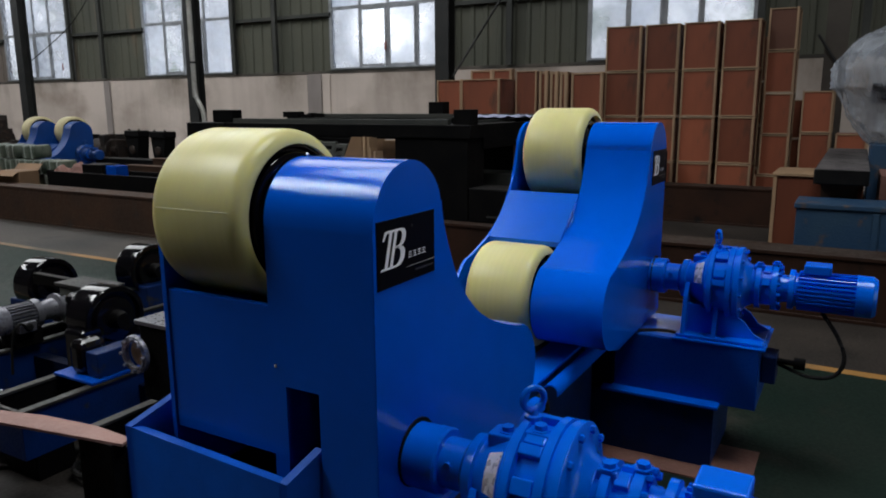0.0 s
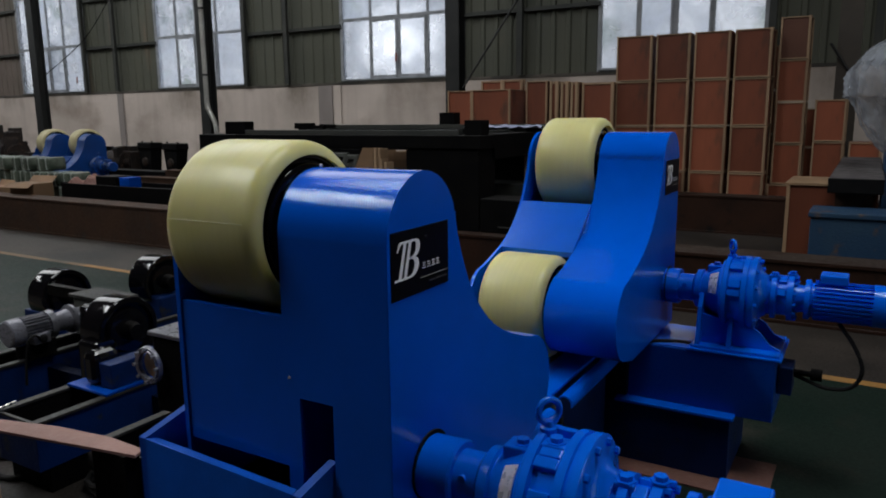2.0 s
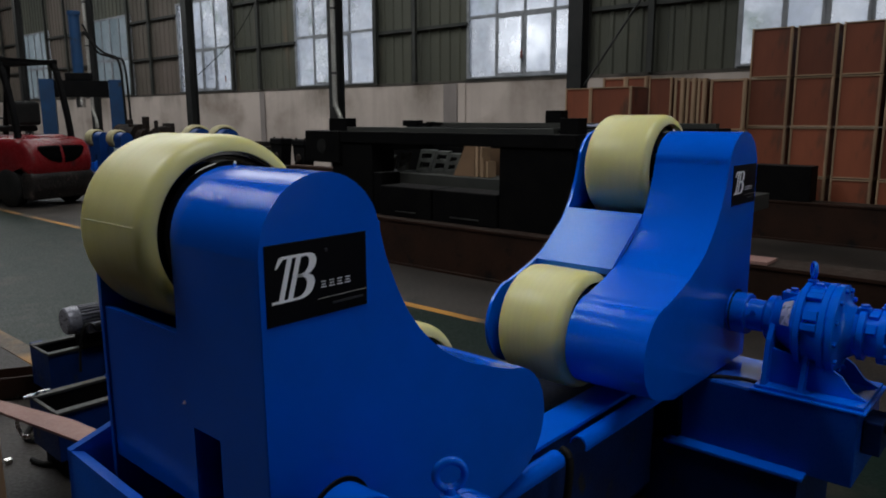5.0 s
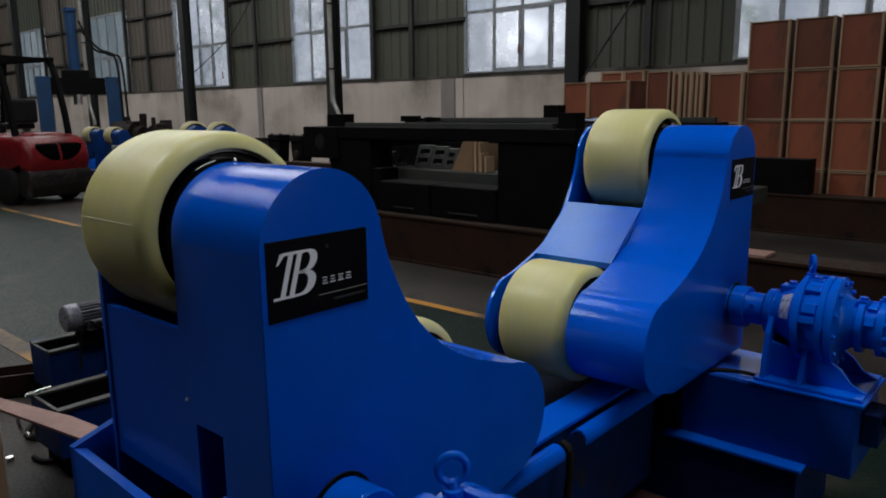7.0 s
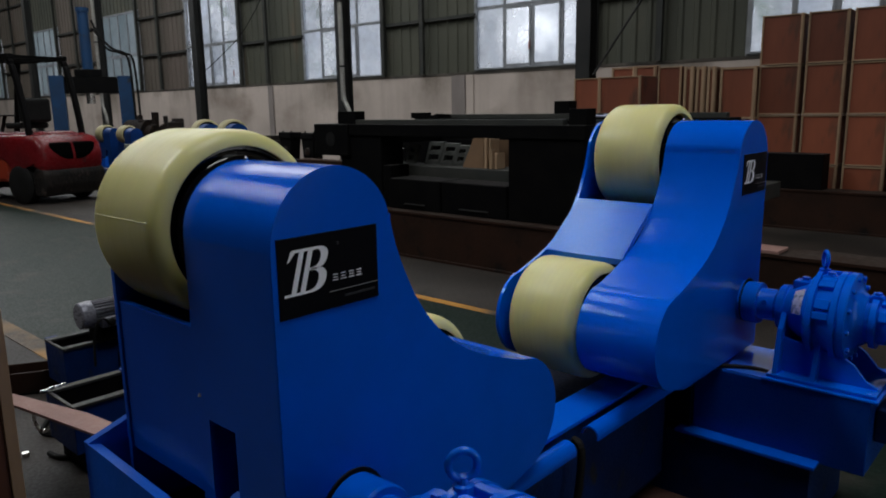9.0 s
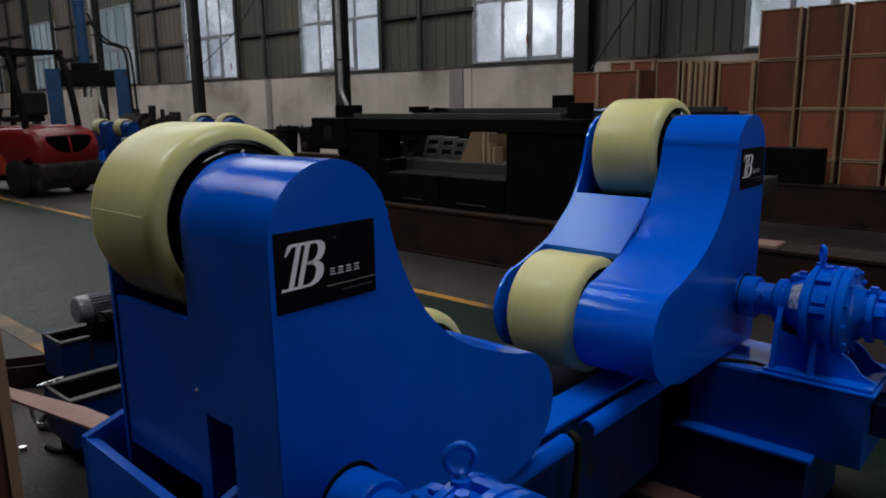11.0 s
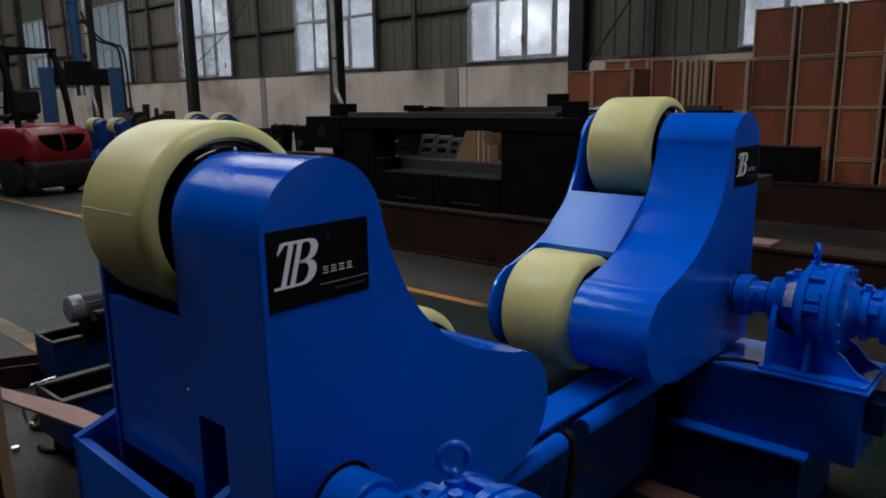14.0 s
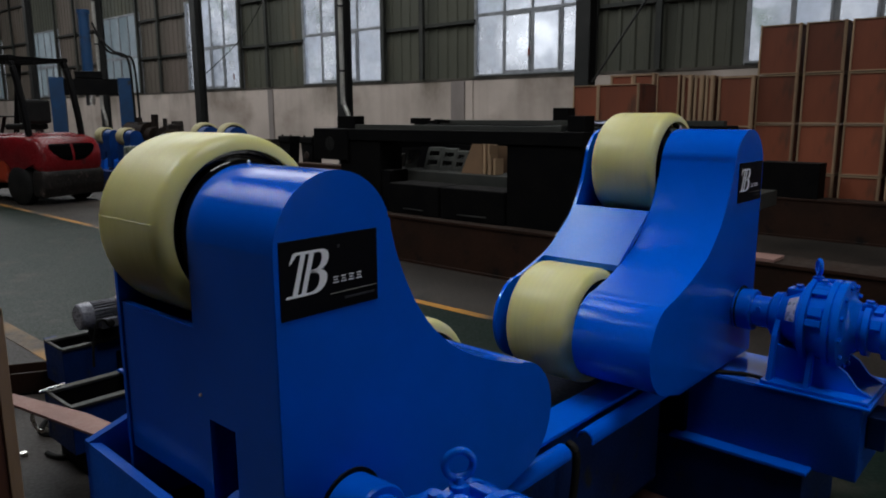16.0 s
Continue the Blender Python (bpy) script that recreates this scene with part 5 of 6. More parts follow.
# ---- further rotator sets, cartons and scrap along the wall ----
SMALL = "blue rotator head with cream wheels, standing further off"
heads = [o for o in scene.objects if o.parent is None and o.name.startswith("rotator_wheel_head")]
motors = [o for o in scene.objects if o.parent is None and o.name.startswith("gear_motor")]
for pick, x, y, z, turn, size in ((1, -12.62, 7.22, -0.71, -14, 1.42), (1, -11.62, 7.22, -0.71, -16, 1.42), (0, -13.3, 5.5, 0.0, 4, 0.86), (0, -12.4, 5.5, 0.0, 2, 0.86)):
    far = copy_thing(heads[pick], pose(x, y, z, 0, 0, turn) @ Matrix.Diagonal((size, size, size, 1)))
    tagged(far, SMALL, "rotator head", "distant rotator heads")
    # far heads take dusty colours, dimmed further in place of weaker light
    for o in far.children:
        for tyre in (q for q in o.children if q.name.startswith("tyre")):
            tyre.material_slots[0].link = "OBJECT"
            tyre.material_slots[0].material = TYRE_DIMMED
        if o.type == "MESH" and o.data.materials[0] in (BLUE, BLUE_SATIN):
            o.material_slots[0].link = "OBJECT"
            o.material_slots[0].material = BLUE_DIMMED
    for plate in [o for o in far.children if o.name.startswith("nameplate")]:
        for mark in list(plate.children):
            bpy.data.objects.remove(mark)
        bpy.data.objects.remove(plate)
    if size < 1:
        solid("head_plinth", boxed((-0.56, 0.3, -0.35, 0.5, 0.0, 0.46 * size), bevel=0.01), BLUE_DULL, "blue steel plinth under a distant rotator head", "plinth", "distant plinths", m=pose(x, y, 0, 0, 0, turn))
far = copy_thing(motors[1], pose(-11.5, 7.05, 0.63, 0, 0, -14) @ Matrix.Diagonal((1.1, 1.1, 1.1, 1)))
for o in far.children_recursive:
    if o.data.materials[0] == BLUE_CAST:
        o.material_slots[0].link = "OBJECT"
        o.material_slots[0].material = BLUE_DIMMED
tagged(far, "blue gear motor on a distant rotator head", "gear motor", "distant gear motors")

solid("motor_stand", boxed((-0.17, 0.17, -0.15, 0.15, 0.0, 0.385), bevel=0.006), BLUE_DULL, "blue steel stand under a distant gear motor", "stand", m=pose(-11.19, 6.97, 0, 0, 0, -14))


def scrap(x, y, z, sx, sy, sz, label, mat):
    """A rough casting: a foot, a body and several lugs and bosses cast in one piece."""
    ob = thing("machine_casting", pose(x, y, z, 0, 0, random.uniform(-40, 40)), label, "machine part", "machine parts by the wall")
    part("foot", boxed((-sx / 2, sx / 2, -sy / 2, sy / 2, 0, sz * 0.45), bevel=0.02), mat, ob)
    part("boss", lathed([(-sx * 0.4, sz * 0.26), (sx * 0.3, sz * 0.26), (sx * 0.3, sz * 0.16), (sx * 0.5, sz * 0.16)], (0, 0, sz * 0.6), "x", 14), mat, ob, smooth=True)
    for i in range(6):
        px, py, w = random.uniform(-0.45, 0.45) * sx, random.uniform(-0.4, 0.4) * sy, random.uniform(0.05, 0.16)
        bm = bmesh.new()
        box(bm, px - w, px + w, py - w, py + w, sz * 0.3, sz * random.uniform(0.6, 1.0), bevel=0.015, turn=Matrix.Rotation(random.uniform(-0.15, 0.15), 4, "Y"))
        part("lug", bm, mat, ob)
    return ob


DARK_CASTING = surface("dark_brown_casting", (0.02, 0.013, 0.01), (0.009, 0.008, 0.008), 4.0, (0.5, 0.75), bump=0.3, spot=(0.05, 0.028, 0.018, 0.6), spec=0.15)
for x, y, w, h in ((-16.5, 8.4, 0.9, 1.2), (-15.6, 8.2, 0.8, 0.8), (-12.7, 8.5, 0.75, 0.95), (-9.7, 8.7, 0.5, 0.7), (-14.6, 9.0, 0.7, 1.1), (-13.4, 8.8, 0.6, 0.9), (-18.4, 8.5, 0.95, 1.46), (-19.8, 8.8, 0.8, 1.0), (-9.2, 8.5, 0.45, 0.8), (-8.5, 8.6, 0.5, 0.62), (-17.4, 8.8, 0.8, 1.38)):
    scrap(x, y, 0, w, 0.5, h, "dark greasy machine casting standing near the wall", DARK_CASTING if w > 0.65 else BLACK_DULL)


def cast_block(x, y, w, h):
    """A bearing block: flared body, flat cap, side bosses and cap bolts."""
    ob = thing("bearing_casting", pose(x, y, 0, 0, 0, -6), "black cast bearing block with a flat cap near the wall", "machine part", "machine parts by the wall")
    bm = bmesh.new()
    prism(bm, [(-w * 0.6, 0.0), (w * 0.6, 0.0), (w * 0.55, h * 0.25), (w * 0.32, h * 0.4), (w * 0.46, h * 0.86), (-w * 0.46, h * 0.86), (-w * 0.32, h * 0.4), (-w * 0.55, h * 0.25)], -0.12, 0.12, "y")
    part("body", bm, BLACK_DULL, ob)
    part("cap", boxed((-w / 2, w / 2, -0.14, 0.14, h * 0.862, h), bevel=0.02), BLACK_DULL, ob)
    part("boss", lathed([(-0.16, h * 0.05), (-0.15, h * 0.09), (-0.121, h * 0.1)], (0, 0, h * 0.6), "y", 16), DARK_CASTING, ob, smooth=True)
    for px in (-0.35, 0.35):
        bm = bmesh.new()
        bolt(bm, px * w, -0.06, h, 0.02, 0.03)
        part("cap_bolt", bm, DARK_CASTING, ob)


cast_block(-11.92, 8.62, 0.49, 0.98)
cast_block(-11.16, 8.62, 0.5, 0.97)
solid("low_beam", boxed((-14.0, -6.0, 7.6, 7.9, 0.0, 0.5), bevel=0.01), BLACK_DULL, "long dark steel beam lying before the wall", "steel beam")


STRAP = surface("white_strap", (0.3, 0.33, 0.3), (0.2, 0.23, 0.21), 9.0, (0.4, 0.6))
for i in range(9):
    for k in range(4 if i < 7 else 3):
        ob = thing("wrapped_pack", pose(-11.35 + 0.3 * i + random.uniform(-0.03, 0.03), 5.02 + random.uniform(-0.06, 0.06), 0.13 + 0.197 * k, 0, random.uniform(-4, 4) if k == 3 else 0, random.uniform(-14, 14)), "pale green film-wrapped pack with white straps", "pack", "packs on the pallet")
        part("body", boxed((-0.13, 0.13, -0.16, 0.16, 0, 0.19), bevel=0.035), GREEN_CARTON, ob, smooth=True)
        for x in (-0.07, 0.06):
            part("strap", boxed((x, x + 0.02, -0.1635, 0.1635, -0.001, 0.193), bevel=0.003), STRAP, ob)
solid("carton_pallet", boxed((-11.6, -8.72, 4.82, 5.3, 0.0, 0.128)), TIMBER, "low timber pallet under the cartons", "pallet")


def open_carton(x, y, w, d, h, turn):
    """A carton with its top flaps folded out."""
    ob = thing("open_carton", pose(x, y, 0, 0, 0, turn), "open brown cardboard carton with folded-out flaps", "carton", "cartons on the floor")
    part("body", boxed((-w / 2, w / 2, -d / 2, d / 2, 0, h), bevel=0.012), CARD, ob)
    for side in (-1, 1):
        bm = bmesh.new()
        box(bm, -w / 2 + 0.01, w / 2 - 0.01, 0.0, 0.11, 0.0, 0.006)
        bmesh.ops.transform(bm, matrix=Matrix.Translation((0, side * d / 2, h - 0.004)) @ Matrix.Rotation(radians(0 if side > 0 else 180), 4, "Z") @ Matrix.Rotation(radians(38 * side + 8), 4, "X"), verts=bm.verts)
        part("flap", bm, CARD, ob)


open_carton(-9.24, 4.55, 0.5, 0.3, 0.6, 6)
open_carton(-10.3, 4.6, 0.45, 0.3, 0.5, -5)


def crumpled(name, x, y, z, w, d, h, mat, label, category):
    """A crushed sheet: a heap with creases, thin at its rim."""
    bm = bmesh.new()
    bmesh.ops.create_grid(bm, x_segments=16, y_segments=10, size=0.5)
    for v in bm.verts:
        a, b = v.co.x, v.co.y
        fold = 0.5 + 0.28 * math.sin(11 * a + 5 * b) + 0.22 * math.sin(7 * b - 16 * a) + random.uniform(-0.12, 0.12)
        v.co = Vector((a * w, b * d, h * max(0.05, fold) * (1 - (2 * a) ** 4) * (1 - (2 * b) ** 4) + 0.004))
    bmesh.ops.solidify(bm, geom=list(bm.faces), thickness=0.004)
    return solid(name, bm, mat, label, category, m=pose(x, y, z))


ob = thing("black_trough", pose(-8.66, 4.62, 0), "long black steel trough lying behind the beam", "steel trough")
part("trough_floor", boxed((0.02, 2.3, 0.02, 0.48, 0.53, 0.55)), BLACK_DULL, ob)
for y0, y1 in ((0.0, 0.02), (0.48, 0.5)):
    part("trough_side", boxed((0.02, 2.3, y0, y1, 0.0, 0.61), bevel=0.004), BLACK_DULL, ob)
part("trough_end", boxed((0.0, 0.02, 0.0, 0.5, 0.0, 0.62)), BLACK_DULL, ob)
crumpled("packing_film", -8.38, 4.85, 0.552, 0.68, 0.38, 0.17, PINK_WOOD, "crumpled pale pinkish packing film in the trough", "packing film")
solid("dark_case", boxed((-0.18, 0.18, -0.15, 0.15, 0, 0.16), bevel=0.008), BLACK_DULL, "small black steel case in the trough", "case", m=pose(-7.87, 4.88, 0.552, 0, 0, 5))
solid("blue_case", boxed((-0.09, 0.09, -0.1, 0.1, 0, 0.15), bevel=0.01), BLUE_DEEP, "small bright blue steel case in the trough", "case", m=pose(-7.55, 4.88, 0.552, 0, 0, 4))
for k, (y, h) in enumerate(((6.1, 0.44), (6.5, 0.52), (6.95, 0.6))):
    i_beam("stored_beam", -9.75 + 0.15 * k, -5.9, y, 0.2, h, RUST, "long dusty brown steel beam stored on the floor", "stored beams")

# ---- dismantled rotators with black wheels beside the aisle ----


def black_rotator():
    ob = thing("black_wheel_rotator", pose(0, 0, 0), "blue steel base rails with glossy black wheels and a grey motor", "rotator")
    # open-topped box channels with worn top edges; black linings and pans put in their inner shade
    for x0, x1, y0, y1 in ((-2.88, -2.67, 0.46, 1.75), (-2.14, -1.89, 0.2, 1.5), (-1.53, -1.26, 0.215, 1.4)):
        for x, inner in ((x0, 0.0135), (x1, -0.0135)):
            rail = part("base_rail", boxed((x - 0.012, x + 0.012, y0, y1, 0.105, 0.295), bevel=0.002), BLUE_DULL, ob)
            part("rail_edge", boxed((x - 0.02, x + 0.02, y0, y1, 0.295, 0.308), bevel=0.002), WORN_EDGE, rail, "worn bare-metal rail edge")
            part("rail_lining", boxed((x + inner - 0.0012, x + inner + 0.0012, y0 + 0.014, y1, 0.12, 0.294)), BLACK_DULL, rail, "black sheet on the rail's inner face, standing in for its shade")
        part("pan", boxed((x0 + 0.015, x1 - 0.015, y0 + 0.014, y1, 0.11, 0.12)), BLACK_DULL, ob)
        for y in (y0 + 0.12, y1 - 0.12):
            part("foot_block", boxed((x0 - 0.01, x1 + 0.01, y - 0.08, y + 0.08, 0.0, 0.1045), bevel=0.004), BLACK_DULL, ob)
        part("end_plate", boxed((x0 + 0.0122, x1 - 0.0122, y0 + 0.001, y0 + 0.012, 0.105, 0.294)), BLUE_DULL, ob)
        part("end_edge", boxed((x0 + 0.0205, x1 - 0.0205, y0 + 0.001, y0 + 0.014, 0.2945, 0.304)), WORN_EDGE, ob)
    for y in (0.75, 1.25):
        part("cross_tie", boxed((-2.656, -2.155, y - 0.03, y + 0.03, 0.12, 0.24)), BLUE_DARK, ob)
        part("cross_tie", boxed((-1.876, -1.544, y - 0.03, y + 0.03, 0.12, 0.24)), BLUE_DARK, ob)
    part("end_lug", boxed((-2.96, -2.895, 0.48, 0.54, 0.2, 0.3), bevel=0.004), BLUE_DULL, ob)
    part("pad_plate", boxed((-2.14, -1.87, 0.5, 1.05, 0.309, 0.322), bevel=0.003), BLUE_DEEP, ob)
    part("bearing_block", boxed((-1.97, -1.89, 0.545, 1.02, 0.322, 0.43), bevel=0.006), BLUE_DULL, ob)
    part("wheel_bracket", boxed((-2.07, -1.975, 0.53, 0.66, 0.322, 0.47), bevel=0.03), BLACK, ob)
    part("wheel_bracket", boxed((-2.3, -2.16, 0.66, 0.78, 0.2, 0.45), bevel=0.02), BLACK, ob)
    part("wheel_bracket", boxed((-2.42, -2.36, 0.76, 0.92, 0.25, 0.44), bevel=0.006), BLACK_DULL, ob)
    part("bearing_block", boxed((-3.5, -3.2, 1.1, 1.4, 0.0, 0.34), bevel=0.01), BLUE_DULL, ob)
    part("bearing_block", boxed((-3.02, -2.78, 1.5, 1.75, 0.0, 0.4), bevel=0.01), BLUE_DULL, ob)
    for x, y, z in ((-2.26, 0.86, 0.46), (-3.36, 1.25, 0.41), (-2.93, 1.62, 0.47)):
        w = part("wheel", lathed([(-0.075, 0.03), (-0.075, 0.1), (-0.05, 0.11), (-0.052, 0.128), (-0.07, 0.132), (-0.076, 0.134), (-0.077, 0.153), (-0.073, 0.158), (-0.068, 0.1585), (0.0, 0.1585), (0.068, 0.1585), (0.073, 0.158), (0.077, 0.153), (0.076, 0.134), (0.07, 0.132), (0.052, 0.128), (0.05, 0.11), (0.075, 0.1), (0.075, 0.03)], (x, y, z), "x", 56), BLACK, ob, "glossy black steel wheel", smooth=True)
        part("hub", lathed([(-0.13, 0.035), (-0.1, 0.045), (0.1, 0.045), (0.13, 0.035)], (x, y, z), "x", 24), BLACK_DULL, w, smooth=True)
    part("axle_beam", boxed((-3.1, -2.6, 1.02, 1.06, 0.49, 0.55), bevel=0.004), BLACK_DULL, ob)
    at = (-2.68, 0.0, 0.445)
    motor = part("motor", lathed([(0.61, 0.06), (0.615, 0.056), (0.74, 0.056), (0.745, 0.07), (0.775, 0.072), (0.78, 0.05), (0.8, 0.046), (0.86, 0.055), (0.87, 0.074), (0.885, 0.074), (0.89, 0.05), (0.95, 0.05)], at, "y", 36), ALU, ob, "grey finned electric motor", smooth=True)
    part("fan_cover", lathed([(0.553, 0.03), (0.5535, 0.058), (0.56, 0.066), (0.612, 0.071), (0.616, 0.069), (0.616, 0.055)], at, "y", 36), ALU_PALE, motor, "pale grey fan cover", smooth=True)
    fins(motor, 24, (0.617, 0.742), (0.052, 0.068), 0.0022, ALU, at, 90)
    box_part = part("terminal_box", boxed((-2.625, -2.585, 0.63, 0.715, 0.385, 0.435), bevel=0.006), ALU, motor)
    part("terminal_lid", lathed([(0.0, 0.02), (0.006, 0.02), (0.01, 0.012)], (-2.585, 0.675, 0.41), "x", 16), RUBBER, box_part)
    part("motor_lead", piped(curve_points([(-2.58, 0.66, 0.41), (-2.57, 0.63, 0.44), (-2.575, 0.6, 0.42), (-2.59, 0.585, 0.33), (-2.6, 0.58, 0.2)], 5), 0.006, 6), RUBBER, motor, smooth=True)
    part("motor_foot", boxed((-2.74, -2.62, 0.62, 0.76, 0.308, 0.39), bevel=0.004), BLACK_DULL, motor)
    part("gear_housing", boxed((-2.76, -2.5, 0.95, 1.1, 0.33, 0.535), bevel=0.012), LINK, ob, "grey cast gearbox")
    part("cover_plate", boxed((-2.78, -2.44, 0.94, 1.11, 0.535, 0.552), bevel=0.003), WORN_EDGE, ob, "bare metal cover plate")
    part("gearbox", boxed((-2.5, -2.34, 0.8, 1.0, 0.4, 0.56), bevel=0.03), BLACK, ob, "dark greasy gearbox casing")
    part("gearbox", boxed((-1.47, -1.27, 0.44, 0.62, 0.36, 0.655), bevel=0.012), BLACK_DULL, ob, "dark gearbox with a bare metal lid")
    part("gearbox_lid", boxed((-1.48, -1.26, 0.43, 0.63, 0.655, 0.672), bevel=0.004), ALU, ob, "bare metal gearbox lid")
    spin = Matrix.Translation((-1.475, 0.43, 0.54)) @ Matrix.Rotation(radians(-2), 4, "Z")
    bm = bmesh.new()
    ring_lathe(bm, [(-0.016, 0.05), (-0.018, 0.058), (-0.012, 0.062), (-0.016, 0.07), (-0.01, 0.074), (0.0, 0.074), (0.0, 0.05)], (0, 0, 0), "y", 32)
    bmesh.ops.transform(bm, matrix=spin, verts=bm.verts)
    ring = part("flange", bm, ALU_PALE, ob, "bare metal ring flange", smooth=True)
    bm = lathed([(0.01, 0.0), (0.01, 0.05), (0.016, 0.05), (0.016, 0.0)], (0, 0, 0), "y", 24)
    bmesh.ops.transform(bm, matrix=spin, verts=bm.verts)
    for a in range(0, 360, 45):
        bm2 = lathed([(-0.03, 0.0065), (-0.012, 0.0065)], (0.062 * math.cos(radians(a)), 0, 0.062 * math.sin(radians(a))), "y", 6)
        bmesh.ops.transform(bm2, matrix=spin, verts=bm2.verts)
        part("stud", bm2, ALU_PALE, ring)
    part("bore", bm, BRASS, ring, "rust-brown bore")
    return ob


black_rotator()


def open_crate():
    ob = thing("open_crate", pose(-1.65, -0.06, 0), "open plywood crate with a pale timber rim", "crate")
    part("side_panel", boxed((-0.8, -0.014, -0.03, -0.018, 0.0, 0.78)), CRATE_PLY, ob)
    part("side_panel", boxed((-0.03, -0.018, -0.8, -0.03, 0.0, 0.78)), CRATE_PLY, ob)
    part("side_panel", boxed((-0.8, -0.788, -0.8, -0.03, 0.0, 0.78)), CRATE_PLY, ob)
    part("side_panel", boxed((-0.788, -0.03, -0.8, -0.788, 0.0, 0.78)), CRATE_PLY, ob)
    part("corner_post", boxed((-0.018, 0.0, -0.038, 0.0, 0.0, 0.8), bevel=0.003), TIMBER, ob)
    part("rim", boxed((-0.83, 0.0, -0.045, 0.0, 0.78, 0.805), bevel=0.003), TIMBER, ob)
    part("rim", boxed((-0.045, 0.0, -0.83, -0.0455, 0.78, 0.805), bevel=0.003), TIMBER, ob)
    part("rim", boxed((-0.83, -0.785, -0.83, -0.0455, 0.78, 0.805), bevel=0.003), TIMBER, ob)
    part("bottom", boxed((-0.788, -0.03, -0.788, -0.03, 0.0, 0.02)), CRATE_PLY, ob)


open_crate()
bm = bmesh.new()
prism(bm, [(-2.35, -0.03), (-1.25, 0.175), (-1.27, 0.22), (-1.45, 0.225), (-1.7, 0.19), (-2.05, 0.095), (-2.35, 0.015)], 0.33, 0.34, "z")
solid("loose_board", bm, PALE_PINK, "pinkish board lying before the rail ends", "board")
for x, y, sx in ((-2.3, 0.0, 0.02), (-1.38, 0.19, 0.09)):
    solid("board_block", boxed((-sx, sx, -0.03, 0.03, 0, 0.329), bevel=0.004), BLACK_DULL, "dark steel block under the loose board", "block", "support blocks", m=pose(x, y, 0))
for i, (x, y) in enumerate(((-2.27, 0.13),)):
    solid("loose_nut", lathed([(0, 0.016), (0.018, 0.016), (0.018, 0.008)], (0, 0, 0), "z", 6), SILVER, "bright steel nut lying on the floor", "nut", m=pose(x, y, 0))
for knots in ([(-2.56, 0.32, 0.01), (-2.45, 0.26, 0.01), (-2.35, 0.30, 0.012), (-2.28, 0.36, 0.01), (-2.33, 0.42, 0.01)], [(-2.2, 0.2, 0.012), (-2.12, 0.22, 0.012), (-2.05, 0.3, 0.012)], [(-3.9, 0.45, 0.015), (-3.4, 0.36, 0.015), (-3.0, 0.42, 0.015)]):
    solid("floor_cable", piped(curve_points(knots, 6), 0.012), RUBBER, "black cable lying on the floor", "cable", smooth=True)

coil = [(-1.71 + (0.1 + 0.004 * (i % 5)) * math.cos(i * 0.55), 0.4 + 0.1 * math.sin(i * 0.55), 0.014 + 0.0016 * i) for i in range(30)]
solid("cable_coil", piped(coil, 0.011, 6), RUBBER, "coil of black cable lying on the floor", "cable", smooth=True)

for a, b in (((-5.08, 9.45, 1.9), (-3.98, 9.6, 3.5)), ((0.6, 9.4, 1.75), (0.25, 9.4, 2.3))):
    solid("brace_rod", piped([a, b], 0.018, 8), COLUMN, "thin dark steel brace rod beside a column", "brace rod", smooth=True)
ring = bmesh.new()
ring_lathe(ring, [(0.009 * math.cos(q), 0.055 + 0.009 * math.sin(q)) for q in (2 * math.pi * k / 8 for k in range(8))], (0, 0, 0), "y", 24)
bmesh.ops.transform(ring, matrix=Matrix.Translation((0, 0, 0.08)) @ Matrix.Diagonal((0.75, 1, 1.2, 1)), verts=ring.verts)
solid("shackle", ring, SILVER, "bright steel shackle leaning on the floor", "shackle", smooth=True, m=pose(-2.42, 0.26, 0.01, 0, 0, 40))
solid("lever", piped([(-2.12, 0.17, 0.318), (-2.12, 0.27, 0.325)], 0.006, 8), SILVER, "bright steel lever lying on a rail", "lever", smooth=True)

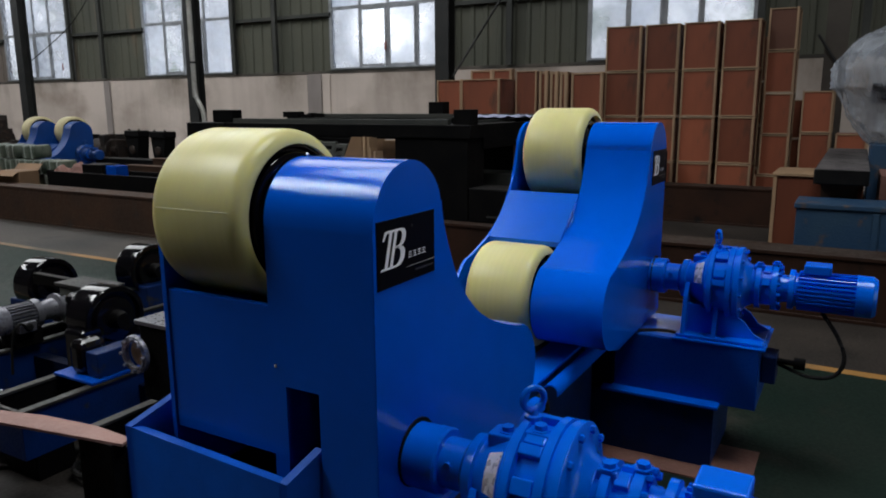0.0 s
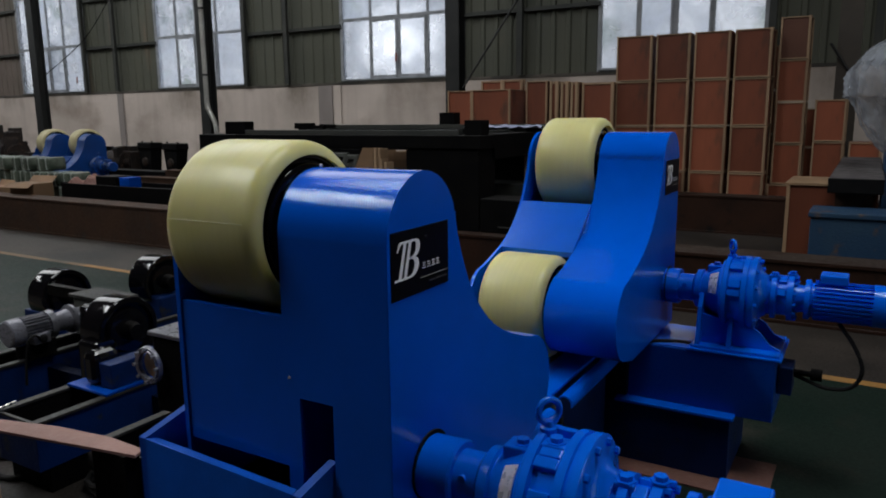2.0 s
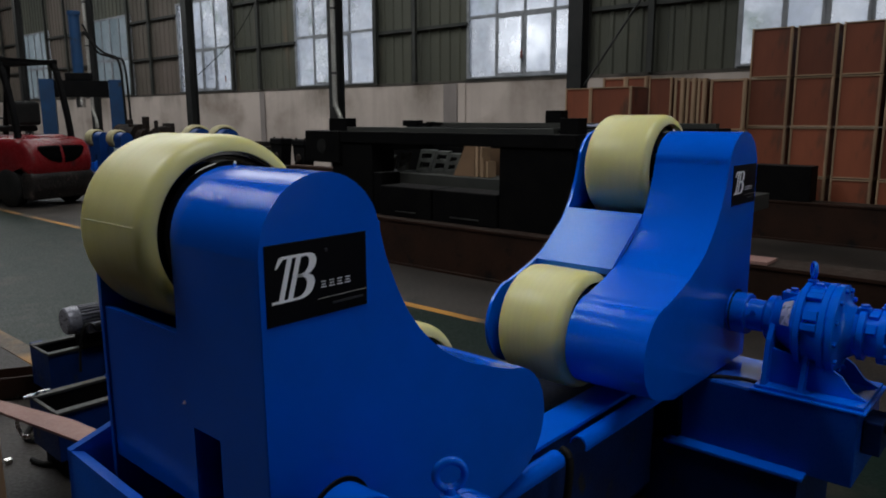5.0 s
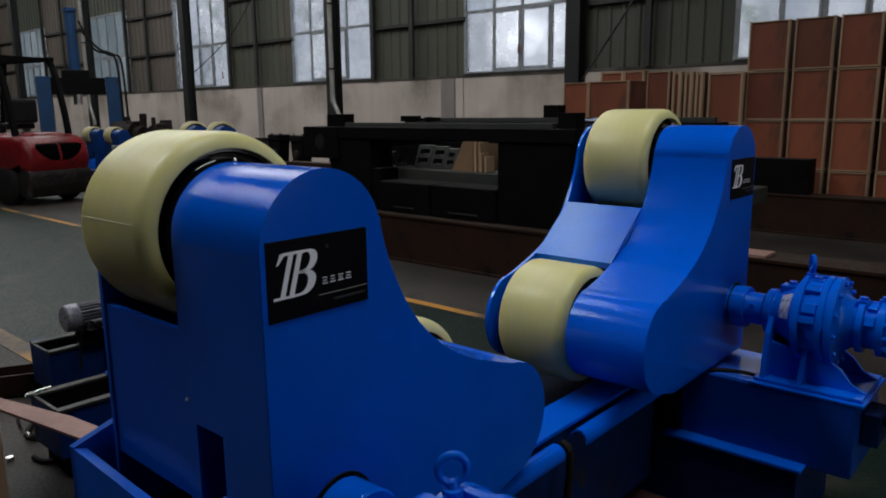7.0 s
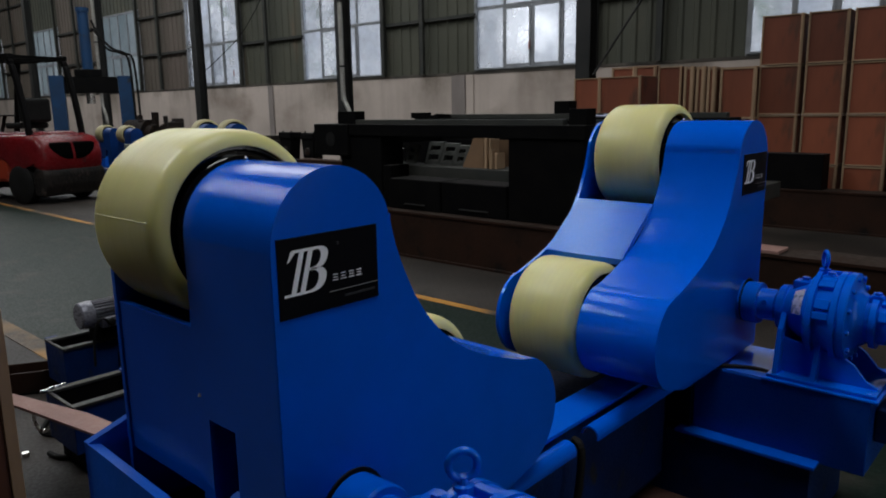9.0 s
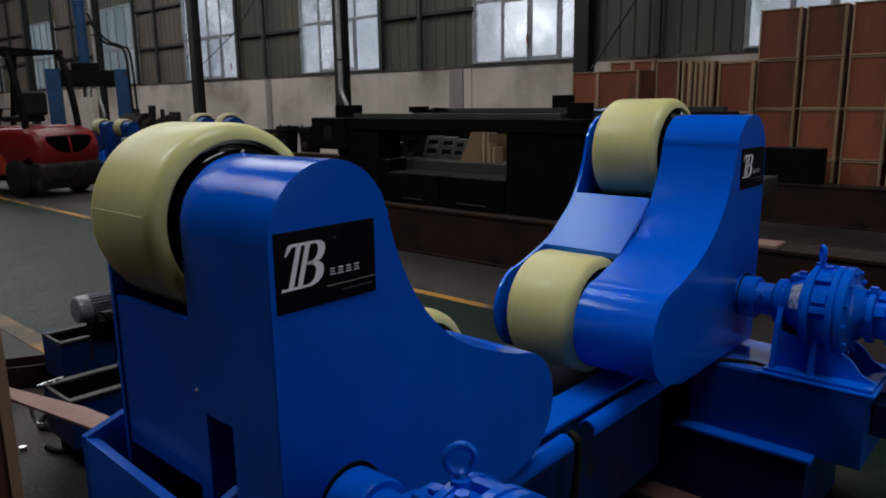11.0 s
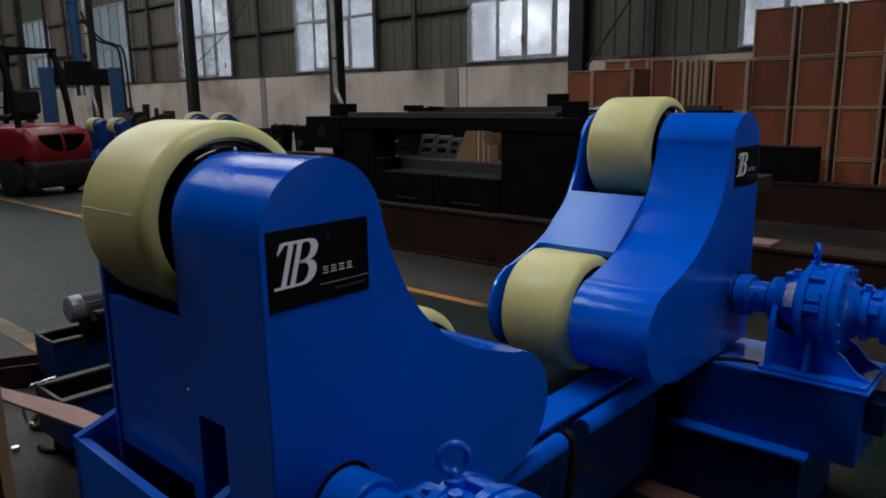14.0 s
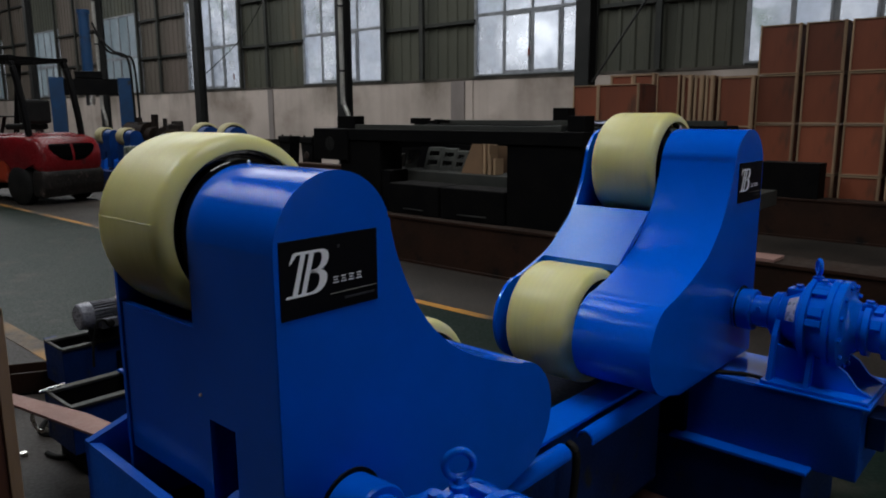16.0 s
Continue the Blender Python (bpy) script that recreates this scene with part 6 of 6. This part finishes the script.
LEAF = surface("dark_green_leaf", (0.035, 0.06, 0.02), (0.07, 0.09, 0.035), 3.0, (0.5, 0.7), bump=0.0, vary=0.3)
bm = bmesh.new()
for i in range(420):
    at = Vector((-20.9 + random.uniform(-0.35, 0.35) + 0.12 * math.sin(i), 12.35 + random.uniform(-0.2, 0.2), random.uniform(2.0, 3.75)))
    turn = Matrix.Translation(at) @ Matrix.Rotation(random.uniform(0, 6.28), 4, "Z") @ Matrix.Rotation(random.uniform(-1.2, 1.2), 4, "X")
    size = random.uniform(0.04, 0.085)
    ring = [bm.verts.new(turn @ Vector((size * a, size * b, size * c))) for a, b, c in ((-1, 0, 0), (-0.2, -0.42, 0.08), (1, 0, -0.1), (-0.2, 0.42, 0.08))]
    bm.faces.new(ring[:3])
    bm.faces.new((ring[0], ring[2], ring[3]))
tube(bm, [(-20.9, 12.35, 0.0), (-20.86, 12.35, 1.6), (-20.95, 12.38, 2.6), (-20.85, 12.35, 3.5)], 0.022, 6)
solid("shrub", bm, LEAF, "dark green leafy shrub growing outside the window", "shrub", kind="stuff")
solid("slack_wire", piped(curve_points([(-20.6, 11.47, 2.45), (-19.32, 11.45, 2.95), (-18.02, 11.45, 3.54), (-17.2, 11.45, 4.12), (-16.6, 11.47, 4.7)], 5), 0.012, 6), RUBBER, "slack black wire across the window and wall sheet", "wire", smooth=True)

RAG = surface("faded_red_cloth", (0.34, 0.14, 0.12), (0.22, 0.1, 0.09), 9.0, (0.8, 0.9))
for x, z, w, h in ((-7.78, 2.66, 0.07, 0.17), (-18.50, 2.55, 0.07, 0.17)):
    bm = bmesh.new()
    bmesh.ops.create_grid(bm, x_segments=6, y_segments=8, size=0.5)
    for v in bm.verts:
        v.co = Vector((v.co.x * w * (1 - 0.35 * v.co.y), 0.012 * math.sin(9 * v.co.x) + 0.03, v.co.y * h + 0.04 * v.co.x))
    bmesh.ops.solidify(bm, geom=list(bm.faces), thickness=0.006)
    solid("red_rag", bm, RAG, "faded red rag hanging at a dusty window pane", "rag", "rags at the windows", smooth=True, m=pose(x, WALL_Y - 0.06, z))

ob = thing("channel_offcut", pose(-3.1, 0.42, 0, 0, 0, 62), "short dark steel channel offcut lying on the floor", "steel offcut")
part("web", boxed((-0.2, 0.2, -0.09, 0.09, 0.0, 0.012)), BLACK_DULL, ob)
for y in (-0.09, 0.078):
    part("flange", boxed((-0.2, 0.2, y, y + 0.012, 0.012, 0.12), bevel=0.002), RUST_DARK, ob)
